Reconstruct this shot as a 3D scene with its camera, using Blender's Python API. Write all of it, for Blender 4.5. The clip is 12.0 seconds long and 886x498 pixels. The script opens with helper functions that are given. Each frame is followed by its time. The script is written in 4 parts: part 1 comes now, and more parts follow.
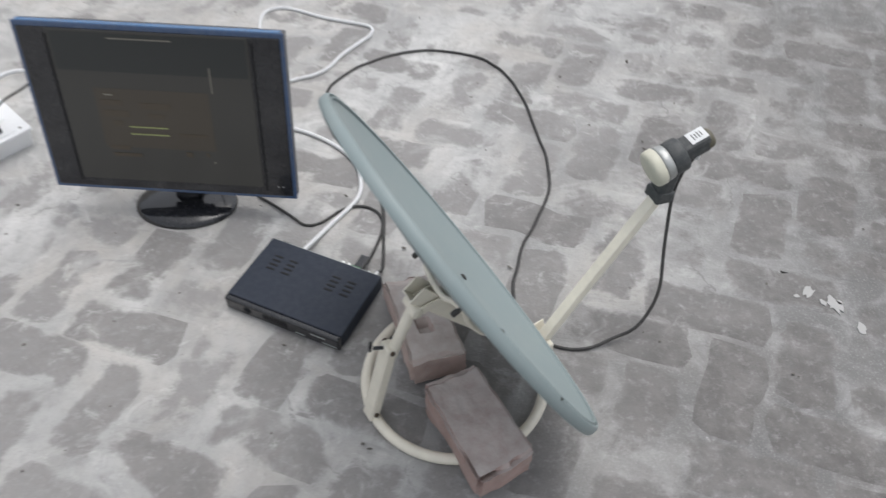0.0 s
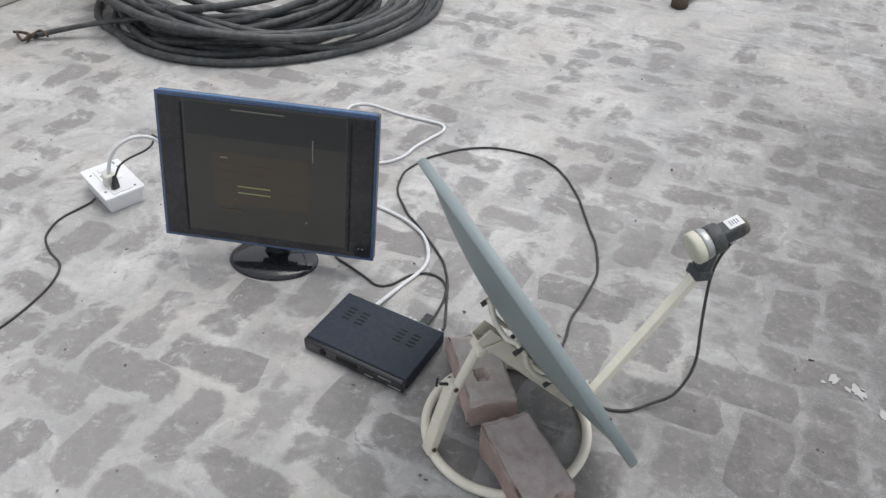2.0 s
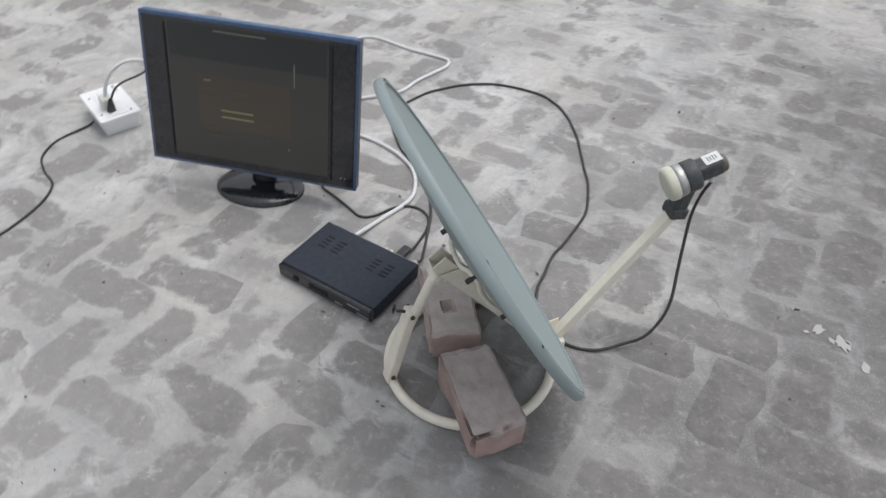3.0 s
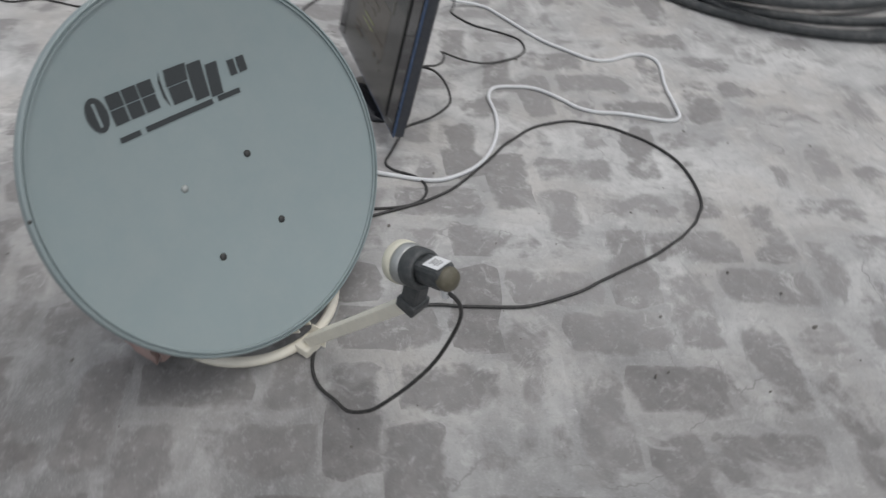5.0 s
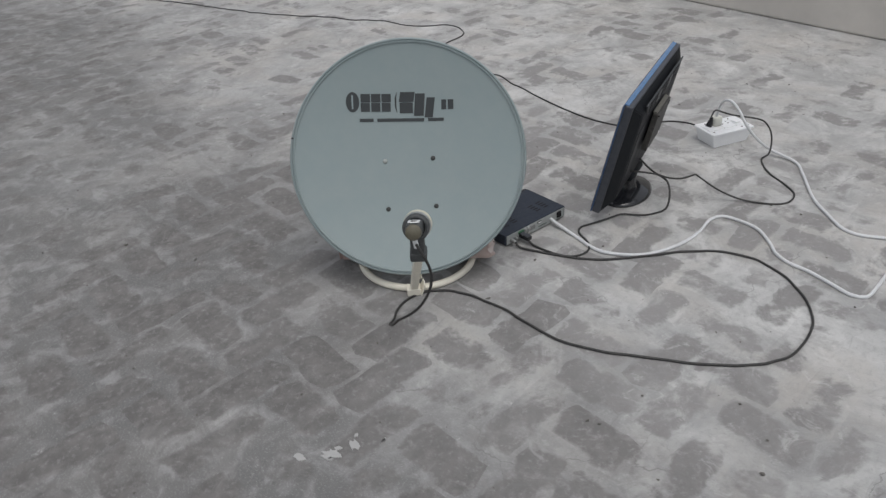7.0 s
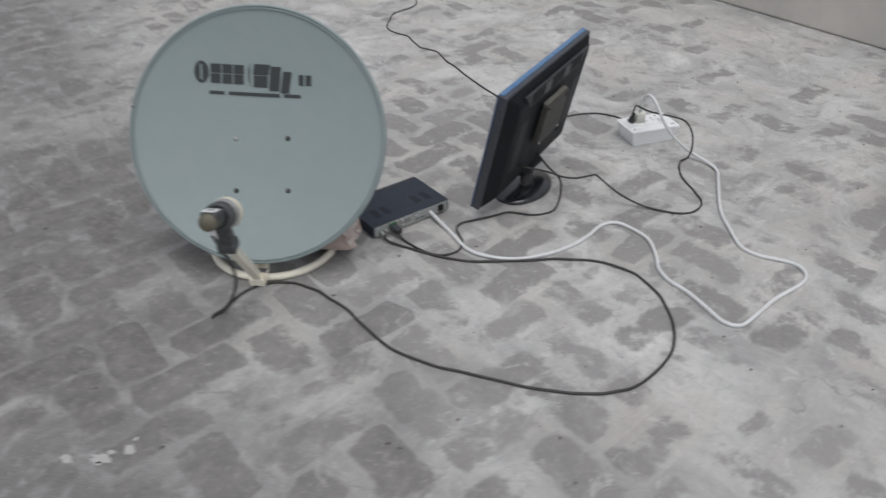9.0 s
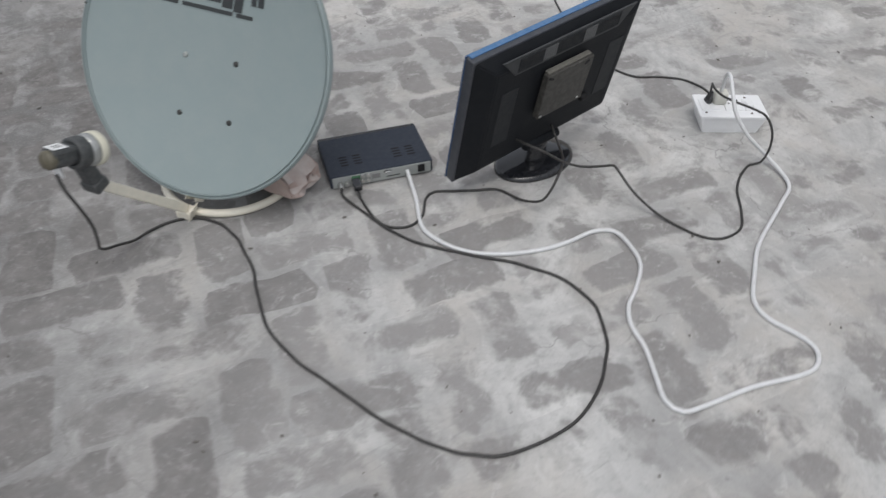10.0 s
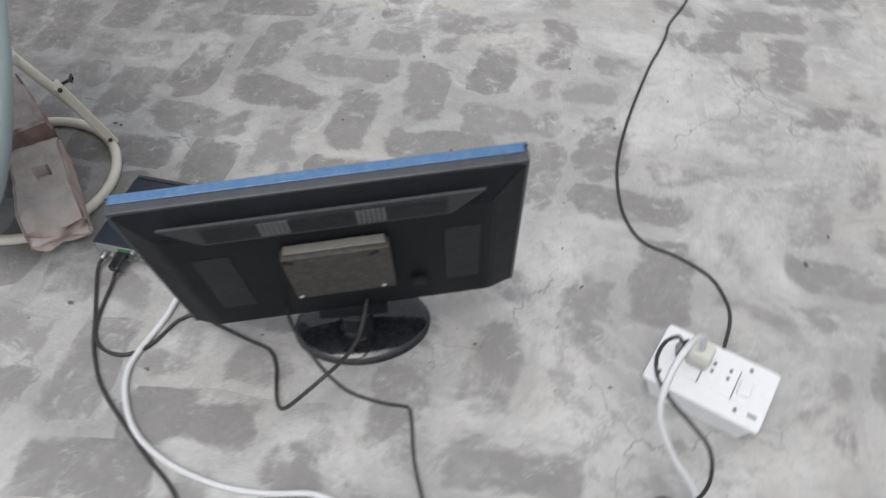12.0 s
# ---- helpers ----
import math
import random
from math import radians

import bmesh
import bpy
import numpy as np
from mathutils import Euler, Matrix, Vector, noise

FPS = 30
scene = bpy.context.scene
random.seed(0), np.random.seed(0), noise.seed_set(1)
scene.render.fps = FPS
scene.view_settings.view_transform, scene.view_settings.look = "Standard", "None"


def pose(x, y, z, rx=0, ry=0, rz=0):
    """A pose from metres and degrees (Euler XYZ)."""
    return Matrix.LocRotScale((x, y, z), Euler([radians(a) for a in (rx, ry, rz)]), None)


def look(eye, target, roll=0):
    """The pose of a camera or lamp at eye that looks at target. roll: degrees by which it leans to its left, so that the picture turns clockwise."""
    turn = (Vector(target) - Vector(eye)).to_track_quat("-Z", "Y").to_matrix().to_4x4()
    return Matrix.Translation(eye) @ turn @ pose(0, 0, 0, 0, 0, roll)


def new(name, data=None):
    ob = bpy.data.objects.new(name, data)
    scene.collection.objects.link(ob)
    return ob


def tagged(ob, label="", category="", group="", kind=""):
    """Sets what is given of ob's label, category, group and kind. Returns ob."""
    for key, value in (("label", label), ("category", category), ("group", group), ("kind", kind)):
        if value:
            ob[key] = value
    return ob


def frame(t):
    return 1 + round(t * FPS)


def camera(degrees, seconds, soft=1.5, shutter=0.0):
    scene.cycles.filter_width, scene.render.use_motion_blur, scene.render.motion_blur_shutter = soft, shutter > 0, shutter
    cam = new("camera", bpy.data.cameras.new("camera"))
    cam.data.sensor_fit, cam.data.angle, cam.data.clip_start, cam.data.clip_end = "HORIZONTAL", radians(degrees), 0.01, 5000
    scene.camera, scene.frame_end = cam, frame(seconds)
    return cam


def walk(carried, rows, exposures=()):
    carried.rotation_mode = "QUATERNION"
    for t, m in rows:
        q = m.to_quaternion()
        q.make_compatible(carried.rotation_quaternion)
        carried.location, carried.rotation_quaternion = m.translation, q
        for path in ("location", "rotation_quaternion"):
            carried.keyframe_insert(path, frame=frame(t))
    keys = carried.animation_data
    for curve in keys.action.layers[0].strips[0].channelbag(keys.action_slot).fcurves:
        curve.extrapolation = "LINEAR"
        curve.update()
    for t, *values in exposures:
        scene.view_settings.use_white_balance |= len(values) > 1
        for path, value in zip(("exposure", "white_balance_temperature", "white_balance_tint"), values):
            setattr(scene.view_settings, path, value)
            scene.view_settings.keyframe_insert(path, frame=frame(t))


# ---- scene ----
cam = camera(60.0, 12.0, soft=1.4, shutter=0.4)
PATH = [
    (0, (0.248, 0.147, 1.125), (0.102, 1.478, -0.361), -1.5),
    (0.5, (0.183, -0.069, 1.161), (-0.041, 1.423, -0.151), -2.1),
    (1, (0.137, -0.185, 1.196), (-0.114, 1.380, -0.024), -0.7),
    (1.5, (0.144, -0.076, 1.168), (-0.059, 1.467, -0.089), 0.7),
    (2, (0.213, -0.059, 1.176), (-0.042, 1.467, -0.091), 0.9),
    (2.5, (0.277, -0.087, 1.163), (0.025, 1.417, -0.131), -0.8),
    (4.5, (0.895, 0.585, 1.024), (-0.192, 1.347, -0.473), 4.0),
    (5, (1.193, 0.870, 1.038), (-0.181, 1.351, -0.334), 2.1),
    (5.5, (1.455, 1.070, 1.072), (-0.047, 0.988, -0.247), -1.5),
    (6, (1.523, 1.392, 1.123), (0.016, 1.059, -0.148), -1.3),
    (6.5, (1.647, 1.659, 1.140), (0.150, 0.895, 0.055), -4.4),
    (8.5, (1.556, 2.034, 1.098), (0.163, 1.066, 0.040), -2.7),
    (9, (1.298, 2.094, 1.089), (-0.079, 1.186, -0.042), -0.3),
    (9.5, (1.018, 2.254, 1.109), (-0.055, 1.157, -0.174), 0.2),
    (10, (0.661, 2.289, 1.091), (-0.227, 1.124, -0.271), 0.0),
    (10.5, (0.360, 2.274, 1.075), (-0.284, 0.973, -0.301), -1.6),
    (11, (0.120, 2.252, 1.075), (-0.244, 0.928, -0.379), 0.6),
    (11.5, (-0.188, 2.068, 1.035), (-0.493, 0.849, -0.521), -1.2),
    (12, (-0.479, 1.919, 1.018), (-0.588, 0.669, -0.540), -1.1),
]
EXPOSURES = [(0, 0.31), (2.5, 0.29), (4.5, -0.18), (5.5, -0.13), (6.5, -0.24), (8.5, -0.20), (9.5, -0.09), (10.5, -0.02), (12, 0.12)]
walk(cam, [(t, look(eye, target, roll)) for t, eye, target, roll in PATH], EXPOSURES)

# ---- world and light ----
world = bpy.data.worlds.new("overcast_sky")
scene.world = world
world.use_nodes = True
wn = world.node_tree.nodes
wl = world.node_tree.links
sky = wn.new("ShaderNodeTexSky")
sky.sky_type = "NISHITA"
sky.sun_disc = False
sky.sun_elevation = radians(74)
sky.sun_rotation = radians(35)
sky.dust_density = 3.0
soft_sky = wn.new("ShaderNodeHueSaturation")
soft_sky.inputs["Saturation"].default_value = 0.26
wl.new(sky.outputs[0], soft_sky.inputs["Color"])
wl.new(soft_sky.outputs[0], wn["Background"].inputs["Color"])
wn["Background"].inputs["Strength"].default_value = 0.175
SUN = bpy.data.lights.new("sun", "SUN")
SUN.energy = 0.5
SUN.angle = radians(40)
SUN.color = (1.0, 0.985, 0.965)
sun = new("sun", SUN)
sun.matrix_world = look((0.9, 1.3, 5.5), (0, 0, 0))


# ---- small helpers ----
def part(name, bm, material, parent=None, label="", smooth=False):
    """Link a bmesh as one mesh object under its thing."""
    me = bpy.data.meshes.new(name)
    if smooth:
        for f in bm.faces:
            f.smooth = True
    bm.to_mesh(me)
    bm.free()
    me.materials.append(material)
    ob = new(name, me)
    if parent is not None:
        ob.parent = parent
    if label:
        ob["label"] = label
    return ob


def thing(name, m, label, category, group="", kind=""):
    ob = new(name)
    ob.matrix_world = m
    ob.empty_display_size = 0.05
    return tagged(ob, label, category, group, kind)


def box(size, at=(0, 0, 0), bevel=0.0, rot=None, segs=2, bm=None):
    out = bm or bmesh.new()
    made = bmesh.ops.create_cube(out, size=1.0)["verts"]
    for v in made:
        v.co = Vector((v.co.x * size[0], v.co.y * size[1], v.co.z * size[2]))
    if bevel:
        edges = list({e for v in made for e in v.link_edges})
        faces = bmesh.ops.bevel(out, geom=edges, offset=bevel, segments=segs, profile=0.5, affect="EDGES")
        made = list({v for f in faces["faces"] for v in f.verts} | {v for v in made if v.is_valid})
    m = Matrix.Translation(at) @ (rot.to_4x4() if rot else Matrix.Identity(4))
    bmesh.ops.transform(out, matrix=m, verts=made)
    return out


def lathe(profile, n=32, m=None, bm=None, closed=False):
    """Turn (r, z) pairs round the z axis."""
    out = bm or bmesh.new()
    m = m or Matrix.Identity(4)
    rings = []
    for r, z in profile:
        if r < 1e-6:
            rings.append([out.verts.new(m @ Vector((0, 0, z)))])
        else:
            rings.append([out.verts.new(m @ Vector((r * math.cos(2 * math.pi * i / n), r * math.sin(2 * math.pi * i / n), z))) for i in range(n)])
    pairs = list(zip(rings, rings[1:]))
    if closed:
        pairs.append((rings[-1], rings[0]))
    for a, b in pairs:
        for i in range(n):
            j = (i + 1) % n
            if len(a) == 1 and len(b) == 1:
                continue
            if len(a) == 1:
                out.faces.new((a[0], b[j], b[i]))
            elif len(b) == 1:
                out.faces.new((a[i], a[j], b[0]))
            else:
                out.faces.new((a[i], a[j], b[j], b[i]))
    bmesh.ops.recalc_face_normals(out, faces=out.faces)
    return out


def along(a, b):
    """Pose at a whose z axis runs to b."""
    a, b = Vector(a), Vector(b)
    return Matrix.Translation(a) @ (b - a).to_track_quat("Z", "Y").to_matrix().to_4x4()


def rod(a, b, r, n=16, bm=None, r2=None):
    d = (Vector(b) - Vector(a)).length
    r2 = r if r2 is None else r2
    return lathe([(0, 0), (r * 0.9, 0), (r, r * 0.12), (r2, d - r2 * 0.12), (r2 * 0.9, d), (0, d)], n, along(a, b), bm)


def glide(points, step=0.012):
    """Catmull-Rom line through control points."""
    P = [Vector(p) for p in points]
    P = [2 * P[0] - P[1]] + P + [2 * P[-1] - P[-2]]
    out = []
    for i in range(1, len(P) - 2):
        p0, p1, p2, p3 = P[i - 1:i + 3]
        n = max(2, int((p2 - p1).length / step))
        for k in range(n):
            t = k / n
            out.append(0.5 * ((2 * p1) + (p2 - p0) * t + (2 * p0 - 5 * p1 + 4 * p2 - p3) * t * t + (3 * p1 - p0 - 3 * p2 + p3) * t ** 3))
    out.append(P[-2])
    return out


def tube(points, r, sides=8, step=0.012, bm=None, closed=False):
    out = bm or bmesh.new()
    line = glide(points, step) if step else [Vector(p) for p in points]
    up = Vector((0, 0, 1))
    rings = []
    n = len(line)
    for i, p in enumerate(line):
        if closed:
            d = line[(i + 1) % n] - line[i - 1]
        else:
            d = line[min(i + 1, n - 1)] - line[max(i - 1, 0)]
        d = d.normalized() if d.length > 1e-9 else Vector((1, 0, 0))
        side = d.cross(up)
        side = side.normalized() if side.length > 0.05 else d.cross(Vector((1, 0.3, 0))).normalized()
        top = side.cross(d).normalized()
        rings.append([out.verts.new(p + r * (math.cos(2 * math.pi * k / sides) * side + math.sin(2 * math.pi * k / sides) * top)) for k in range(sides)])
    for i in range(n if closed else n - 1):
        a, b = rings[i], rings[(i + 1) % n]
        for k in range(sides):
            out.faces.new((a[k], a[(k + 1) % sides], b[(k + 1) % sides], b[k]))
    if not closed:
        out.faces.new(rings[0])
        out.faces.new(rings[-1][::-1])
    bmesh.ops.recalc_face_normals(out, faces=out.faces)
    return out


def prism(outline, z0, z1, bevel=0.0, bm=None, m=None):
    """Upright solid over an outline of (x, y)."""
    out = bm or bmesh.new()
    m = m or Matrix.Identity(4)
    lo = [out.verts.new(m @ Vector((x, y, z0))) for x, y in outline]
    hi = [out.verts.new(m @ Vector((x, y, z1))) for x, y in outline]
    n = len(outline)
    fs = [out.faces.new(hi), out.faces.new(lo[::-1])]
    for i in range(n):
        fs.append(out.faces.new((lo[i], lo[(i + 1) % n], hi[(i + 1) % n], hi[i])))
    if bevel:
        bmesh.ops.bevel(out, geom=list(fs[0].edges), offset=bevel, segments=2, profile=0.5, affect="EDGES")
    bmesh.ops.recalc_face_normals(out, faces=out.faces)
    return out


# ---- materials ----
def material(name, colour, rough=0.5, metal=0.0, vary=0.12, scale=30.0, bump=0.15, bump_scale=250.0, coat=0.0, dust=0.0, spec=0.5):
    """A painted or moulded surface with two scales of variation, fine relief and a film of dust."""
    mt = bpy.data.materials.new(name)
    mt.use_nodes = True
    n, l = mt.node_tree.nodes, mt.node_tree.links
    b = n["Principled BSDF"]
    co = n.new("ShaderNodeTexCoord").outputs["Object"]
    big = n.new("ShaderNodeTexNoise")
    big.inputs["Scale"].default_value = scale
    big.inputs["Detail"].default_value = 6
    l.new(co, big.inputs["Vector"])
    ramp = n.new("ShaderNodeMix")
    ramp.data_type = "RGBA"
    ramp.inputs[6].default_value = (*[c * (1 - vary) for c in colour], 1)
    ramp.inputs[7].default_value = (*[min(1, c * (1 + vary)) for c in colour], 1)
    l.new(big.outputs["Fac"], ramp.inputs[0])
    out = ramp.outputs[2]
    if dust:
        fine = n.new("ShaderNodeTexNoise")
        fine.inputs["Scale"].default_value = scale * 3.1
        fine.inputs["Detail"].default_value = 8
        fine.inputs["Roughness"].default_value = 0.7
        l.new(co, fine.inputs["Vector"])
        span = n.new("ShaderNodeMapRange")
        span.inputs["From Min"].default_value = 0.42
        span.inputs["From Max"].default_value = 0.72
        span.inputs["To Max"].default_value = dust
        l.new(fine.outputs["Fac"], span.inputs["Value"])
        film = n.new("ShaderNodeMix")
        film.data_type = "RGBA"
        film.inputs[7].default_value = (0.43, 0.41, 0.385, 1)
        l.new(span.outputs[0], film.inputs[0])
        l.new(out, film.inputs[6])
        out = film.outputs[2]
    l.new(out, b.inputs["Base Color"])
    rr = n.new("ShaderNodeMapRange")
    rr.inputs["To Min"].default_value = max(0.02, rough - 0.1)
    rr.inputs["To Max"].default_value = min(1, rough + 0.1)
    l.new(big.outputs["Fac"], rr.inputs["Value"])
    l.new(rr.outputs[0], b.inputs["Roughness"])
    b.inputs["Metallic"].default_value = metal
    b.inputs["Specular IOR Level"].default_value = spec
    b.inputs["Coat Weight"].default_value = coat
    if bump:
        tex = n.new("ShaderNodeTexNoise")
        tex.inputs["Scale"].default_value = bump_scale
        tex.inputs["Detail"].default_value = 3
        l.new(co, tex.inputs["Vector"])
        bp = n.new("ShaderNodeBump")
        bp.inputs["Strength"].default_value = bump
        bp.inputs["Distance"].default_value = 0.002
        l.new(tex.outputs["Fac"], bp.inputs["Height"])
        l.new(bp.outputs[0], b.inputs["Normal"])
    return mt


def glowing(name, colour, strength):
    mt = bpy.data.materials.new(name)
    mt.use_nodes = True
    b = mt.node_tree.nodes["Principled BSDF"]
    b.inputs["Base Color"].default_value = (0.01, 0.01, 0.01, 1)
    b.inputs["Roughness"].default_value = 0.18
    b.inputs["Emission Color"].default_value = (*colour, 1)
    b.inputs["Emission Strength"].default_value = strength
    return mt


def paving(name, brick):
    """Cement wash over brick paving; on bricks the wash is worn through in the middle of each."""
    mt = bpy.data.materials.new(name)
    mt.use_nodes = True
    n, l = mt.node_tree.nodes, mt.node_tree.links
    b = n["Principled BSDF"]
    pos = n.new("ShaderNodeNewGeometry").outputs["Position"]

    def tex(scale, detail=5.0, rough=0.55, distort=0.0):
        t = n.new("ShaderNodeTexNoise")
        t.inputs["Scale"].default_value = scale
        t.inputs["Detail"].default_value = detail
        t.inputs["Roughness"].default_value = rough
        t.inputs["Distortion"].default_value = distort
        l.new(pos, t.inputs["Vector"])
        return t.outputs["Fac"]

    def calc(op, a, c, d=None):
        m = n.new("ShaderNodeMath")
        m.operation = op
        for i, v in enumerate((a, c, d)):
            if v is None:
                continue
            if isinstance(v, (int, float)):
                m.inputs[i].default_value = v
            else:
                l.new(v, m.inputs[i])
        return m.outputs[0]

    def blend(fac, a, c):
        m = n.new("ShaderNodeMix")
        m.data_type = "RGBA"
        for s, v in ((0, fac), (6, a), (7, c)):
            if isinstance(v, tuple):
                m.inputs[s].default_value = (*v, 1)
            else:
                l.new(v, m.inputs[s])
        return m.outputs[2]

    def span(v, lo, hi, a=0.0, c=1.0, smooth=True):
        m = n.new("ShaderNodeMapRange")
        m.interpolation_type = "SMOOTHSTEP" if smooth else "LINEAR"
        for k, x in (("From Min", lo), ("From Max", hi), ("To Min", a), ("To Max", c)):
            m.inputs[k].default_value = x
        l.new(v, m.inputs["Value"])
        return m.outputs[0]

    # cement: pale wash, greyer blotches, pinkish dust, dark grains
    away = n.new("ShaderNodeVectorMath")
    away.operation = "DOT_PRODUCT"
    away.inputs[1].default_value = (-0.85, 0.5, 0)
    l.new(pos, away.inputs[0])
    # dimming towards +x and -y painted into the colour, broken by noise
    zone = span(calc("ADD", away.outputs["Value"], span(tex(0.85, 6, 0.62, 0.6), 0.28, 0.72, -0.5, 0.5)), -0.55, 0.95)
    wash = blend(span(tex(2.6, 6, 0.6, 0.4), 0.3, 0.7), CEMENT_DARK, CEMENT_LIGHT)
    wash = blend(zone, CEMENT_DIM, wash)
    thin = tex(4.2, 7, 0.68, 0.8)
    wash = blend(span(thin, 0.40, 0.60, 0.75, 0.0), wash, blend(zone, CEMENT_DIM, DUSK))
    wash = blend(span(tex(13, 7, 0.65, 0.6), 0.44, 0.7, 0, 0.5), wash, CEMENT_DARK)
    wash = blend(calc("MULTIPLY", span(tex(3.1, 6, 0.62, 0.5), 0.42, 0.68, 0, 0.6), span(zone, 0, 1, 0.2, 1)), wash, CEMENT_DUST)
    wash = blend(span(tex(95, 4, 0.7), 0.58, 0.76, 0, 0.5), wash, GRAIN)
    wash = blend(span(tex(240, 2, 0.6), 0.5, 0.75, 0, 0.4), wash, CEMENT_DARK)
    turned = n.new("ShaderNodeMapping")
    turned.inputs["Rotation"].default_value = (0, 0, radians(38))
    turned.inputs["Scale"].default_value = (7, 95, 1)
    l.new(pos, turned.inputs["Vector"])
    rub = n.new("ShaderNodeTexNoise")
    rub.inputs["Scale"].default_value = 1.0
    rub.inputs["Detail"].default_value = 4.0
    l.new(turned.outputs[0], rub.inputs["Vector"])
    wash = blend(calc("MULTIPLY", span(rub.outputs["Fac"], 0.56, 0.68), span(tex(3.3, 3), 0.52, 0.66, 0, 0.55)), wash, DUSK)
    bent = n.new("ShaderNodeVectorMath")
    bent.operation = "ADD"
    l.new(pos, bent.inputs[0])
    sway = n.new("ShaderNodeTexNoise")
    sway.inputs["Scale"].default_value = 6.0
    sway.inputs["Detail"].default_value = 5.0
    l.new(pos, sway.inputs["Vector"])
    less = n.new("ShaderNodeVectorMath")
    less.operation = "SCALE"
    less.inputs["Scale"].default_value = 0.35
    l.new(sway.outputs["Color"], less.inputs[0])
    l.new(less.outputs[0], bent.inputs[1])
    vein = n.new("ShaderNodeTexVoronoi")
    vein.feature = "DISTANCE_TO_EDGE"
    vein.inputs["Scale"].default_value = 2.4
    l.new(bent.outputs[0], vein.inputs["Vector"])
    crack = calc("MULTIPLY", span(vein.outputs["Distance"], 0.002, 0.007, 1.0, 0.0), span(tex(2.2, 3), 0.5, 0.58))
    wash = blend(calc("MULTIPLY", crack, 0.55), wash, GRAIN)
    wash = blend(calc("MULTIPLY", span(tex(7.5, 9, 0.72, 0.5), 0.52, 0.60), span(tex(1.7, 3), 0.46, 0.6, 0, 0.6)), wash, PEELED)
    wash = blend(span(tex(34, 6, 0.7, 1.2), 0.63, 0.72, 0, 0.35), wash, LIME)
    pit = n.new("ShaderNodeTexVoronoi")
    pit.inputs["Scale"].default_value = 21.0
    l.new(pos, pit.inputs["Vector"])
    spots = calc("MULTIPLY", span(pit.outputs["Distance"], 0.05, 0.11, 1.0, 0.0), span(tex(7.7, 3), 0.54, 0.6))
    wash = blend(calc("MULTIPLY", spots, 0.35), wash, GRAIN)
    height = calc("ADD", calc("MULTIPLY", tex(40, 6, 0.7), 0.5), calc("MULTIPLY", tex(220, 3, 0.6), 0.35))
    if brick:
        wear = n.new("ShaderNodeAttribute")
        wear.attribute_name = "wear"
        far = n.new("ShaderNodeVectorMath")
        far.operation = "DISTANCE"
        far.inputs[1].default_value = (0.50, 0.95, 0)
        l.new(pos, far.inputs[0])
        cover = span(far.outputs["Value"], 0.4, 1.9, 0.12, 0.74)
        crust = n.new("ShaderNodeVectorMath")
        crust.operation = "DISTANCE"
        crust.inputs[1].default_value = (0.34, 1.98, 0)
        l.new(pos, crust.inputs[0])
        cover = calc("ADD", cover, span(crust.outputs["Value"], 0.12, 0.55, 0.42, 0.0))
        cover = calc("ADD", cover, span(tex(1.9, 4, 0.6), 0.3, 0.72, -0.22, 0.30))
        cover = calc("ADD", cover, span(thin, 0.34, 0.66, -0.34, 0.40))
        cover = calc("ADD", cover, span(tex(6, 6, 0.58, 1.0), 0.3, 0.7, -0.46, 0.46))
        cover = calc("ADD", cover, span(tex(30, 5, 0.62, 0.4), 0.3, 0.7, -0.12, 0.12))
        own = n.new("ShaderNodeObjectInfo").outputs["Random"] if brick == "single" else n.new("ShaderNodeNewGeometry").outputs["Random Per Island"]
        cover = calc("ADD", cover, span(own, 0, 1, -0.32, 0.34, False))
        bare = span(calc("SUBTRACT", wear.outputs["Fac"], cover), -0.12, 0.5, 0.0, 0.9)
        # bricks carry the same painted dimming
        tone = blend(zone, BRICK_DIM, blend(own, BRICK_DARK, BRICK_LIGHT))
        tone = blend(span(tex(22, 6, 0.65), 0.35, 0.7, 0, 0.4), tone, BRICK_ROSE)
        tone = blend(span(tex(60, 6, 0.7), 0.5, 0.75, 0, 0.45), tone, CEMENT_DARK)
        tone = blend(span(tex(150, 3, 0.7), 0.58, 0.75, 0, 0.5), tone, GRAIN)
        wash = blend(bare, wash, tone)
        film = calc("MULTIPLY", span(tex(8.0, 8, 0.66, 0.6), 0.50, 0.66), span(tex(2.1, 4, 0.6, 0.3), 0.42, 0.62, 0.05, 0.5))
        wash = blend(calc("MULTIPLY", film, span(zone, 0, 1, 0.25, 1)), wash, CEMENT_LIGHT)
        height = calc("SUBTRACT", height, calc("MULTIPLY", bare, 0.25))
    wash = blend(span(tex(48, 7, 0.76, 0.3), 0.47, 0.72, 0, 0.5), wash, blend(zone, CEMENT_DIM, DUSK))
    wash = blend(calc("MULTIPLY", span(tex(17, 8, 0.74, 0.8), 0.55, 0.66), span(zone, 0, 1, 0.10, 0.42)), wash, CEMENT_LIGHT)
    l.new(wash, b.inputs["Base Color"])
    b.inputs["Roughness"].default_value = 0.9
    b.inputs["Specular IOR Level"].default_value = 0.25
    bp = n.new("ShaderNodeBump")
    bp.inputs["Strength"].default_value = 0.85
    bp.inputs["Distance"].default_value = 0.004
    l.new(height, bp.inputs["Height"])
    l.new(bp.outputs[0], b.inputs["Normal"])
    return mt


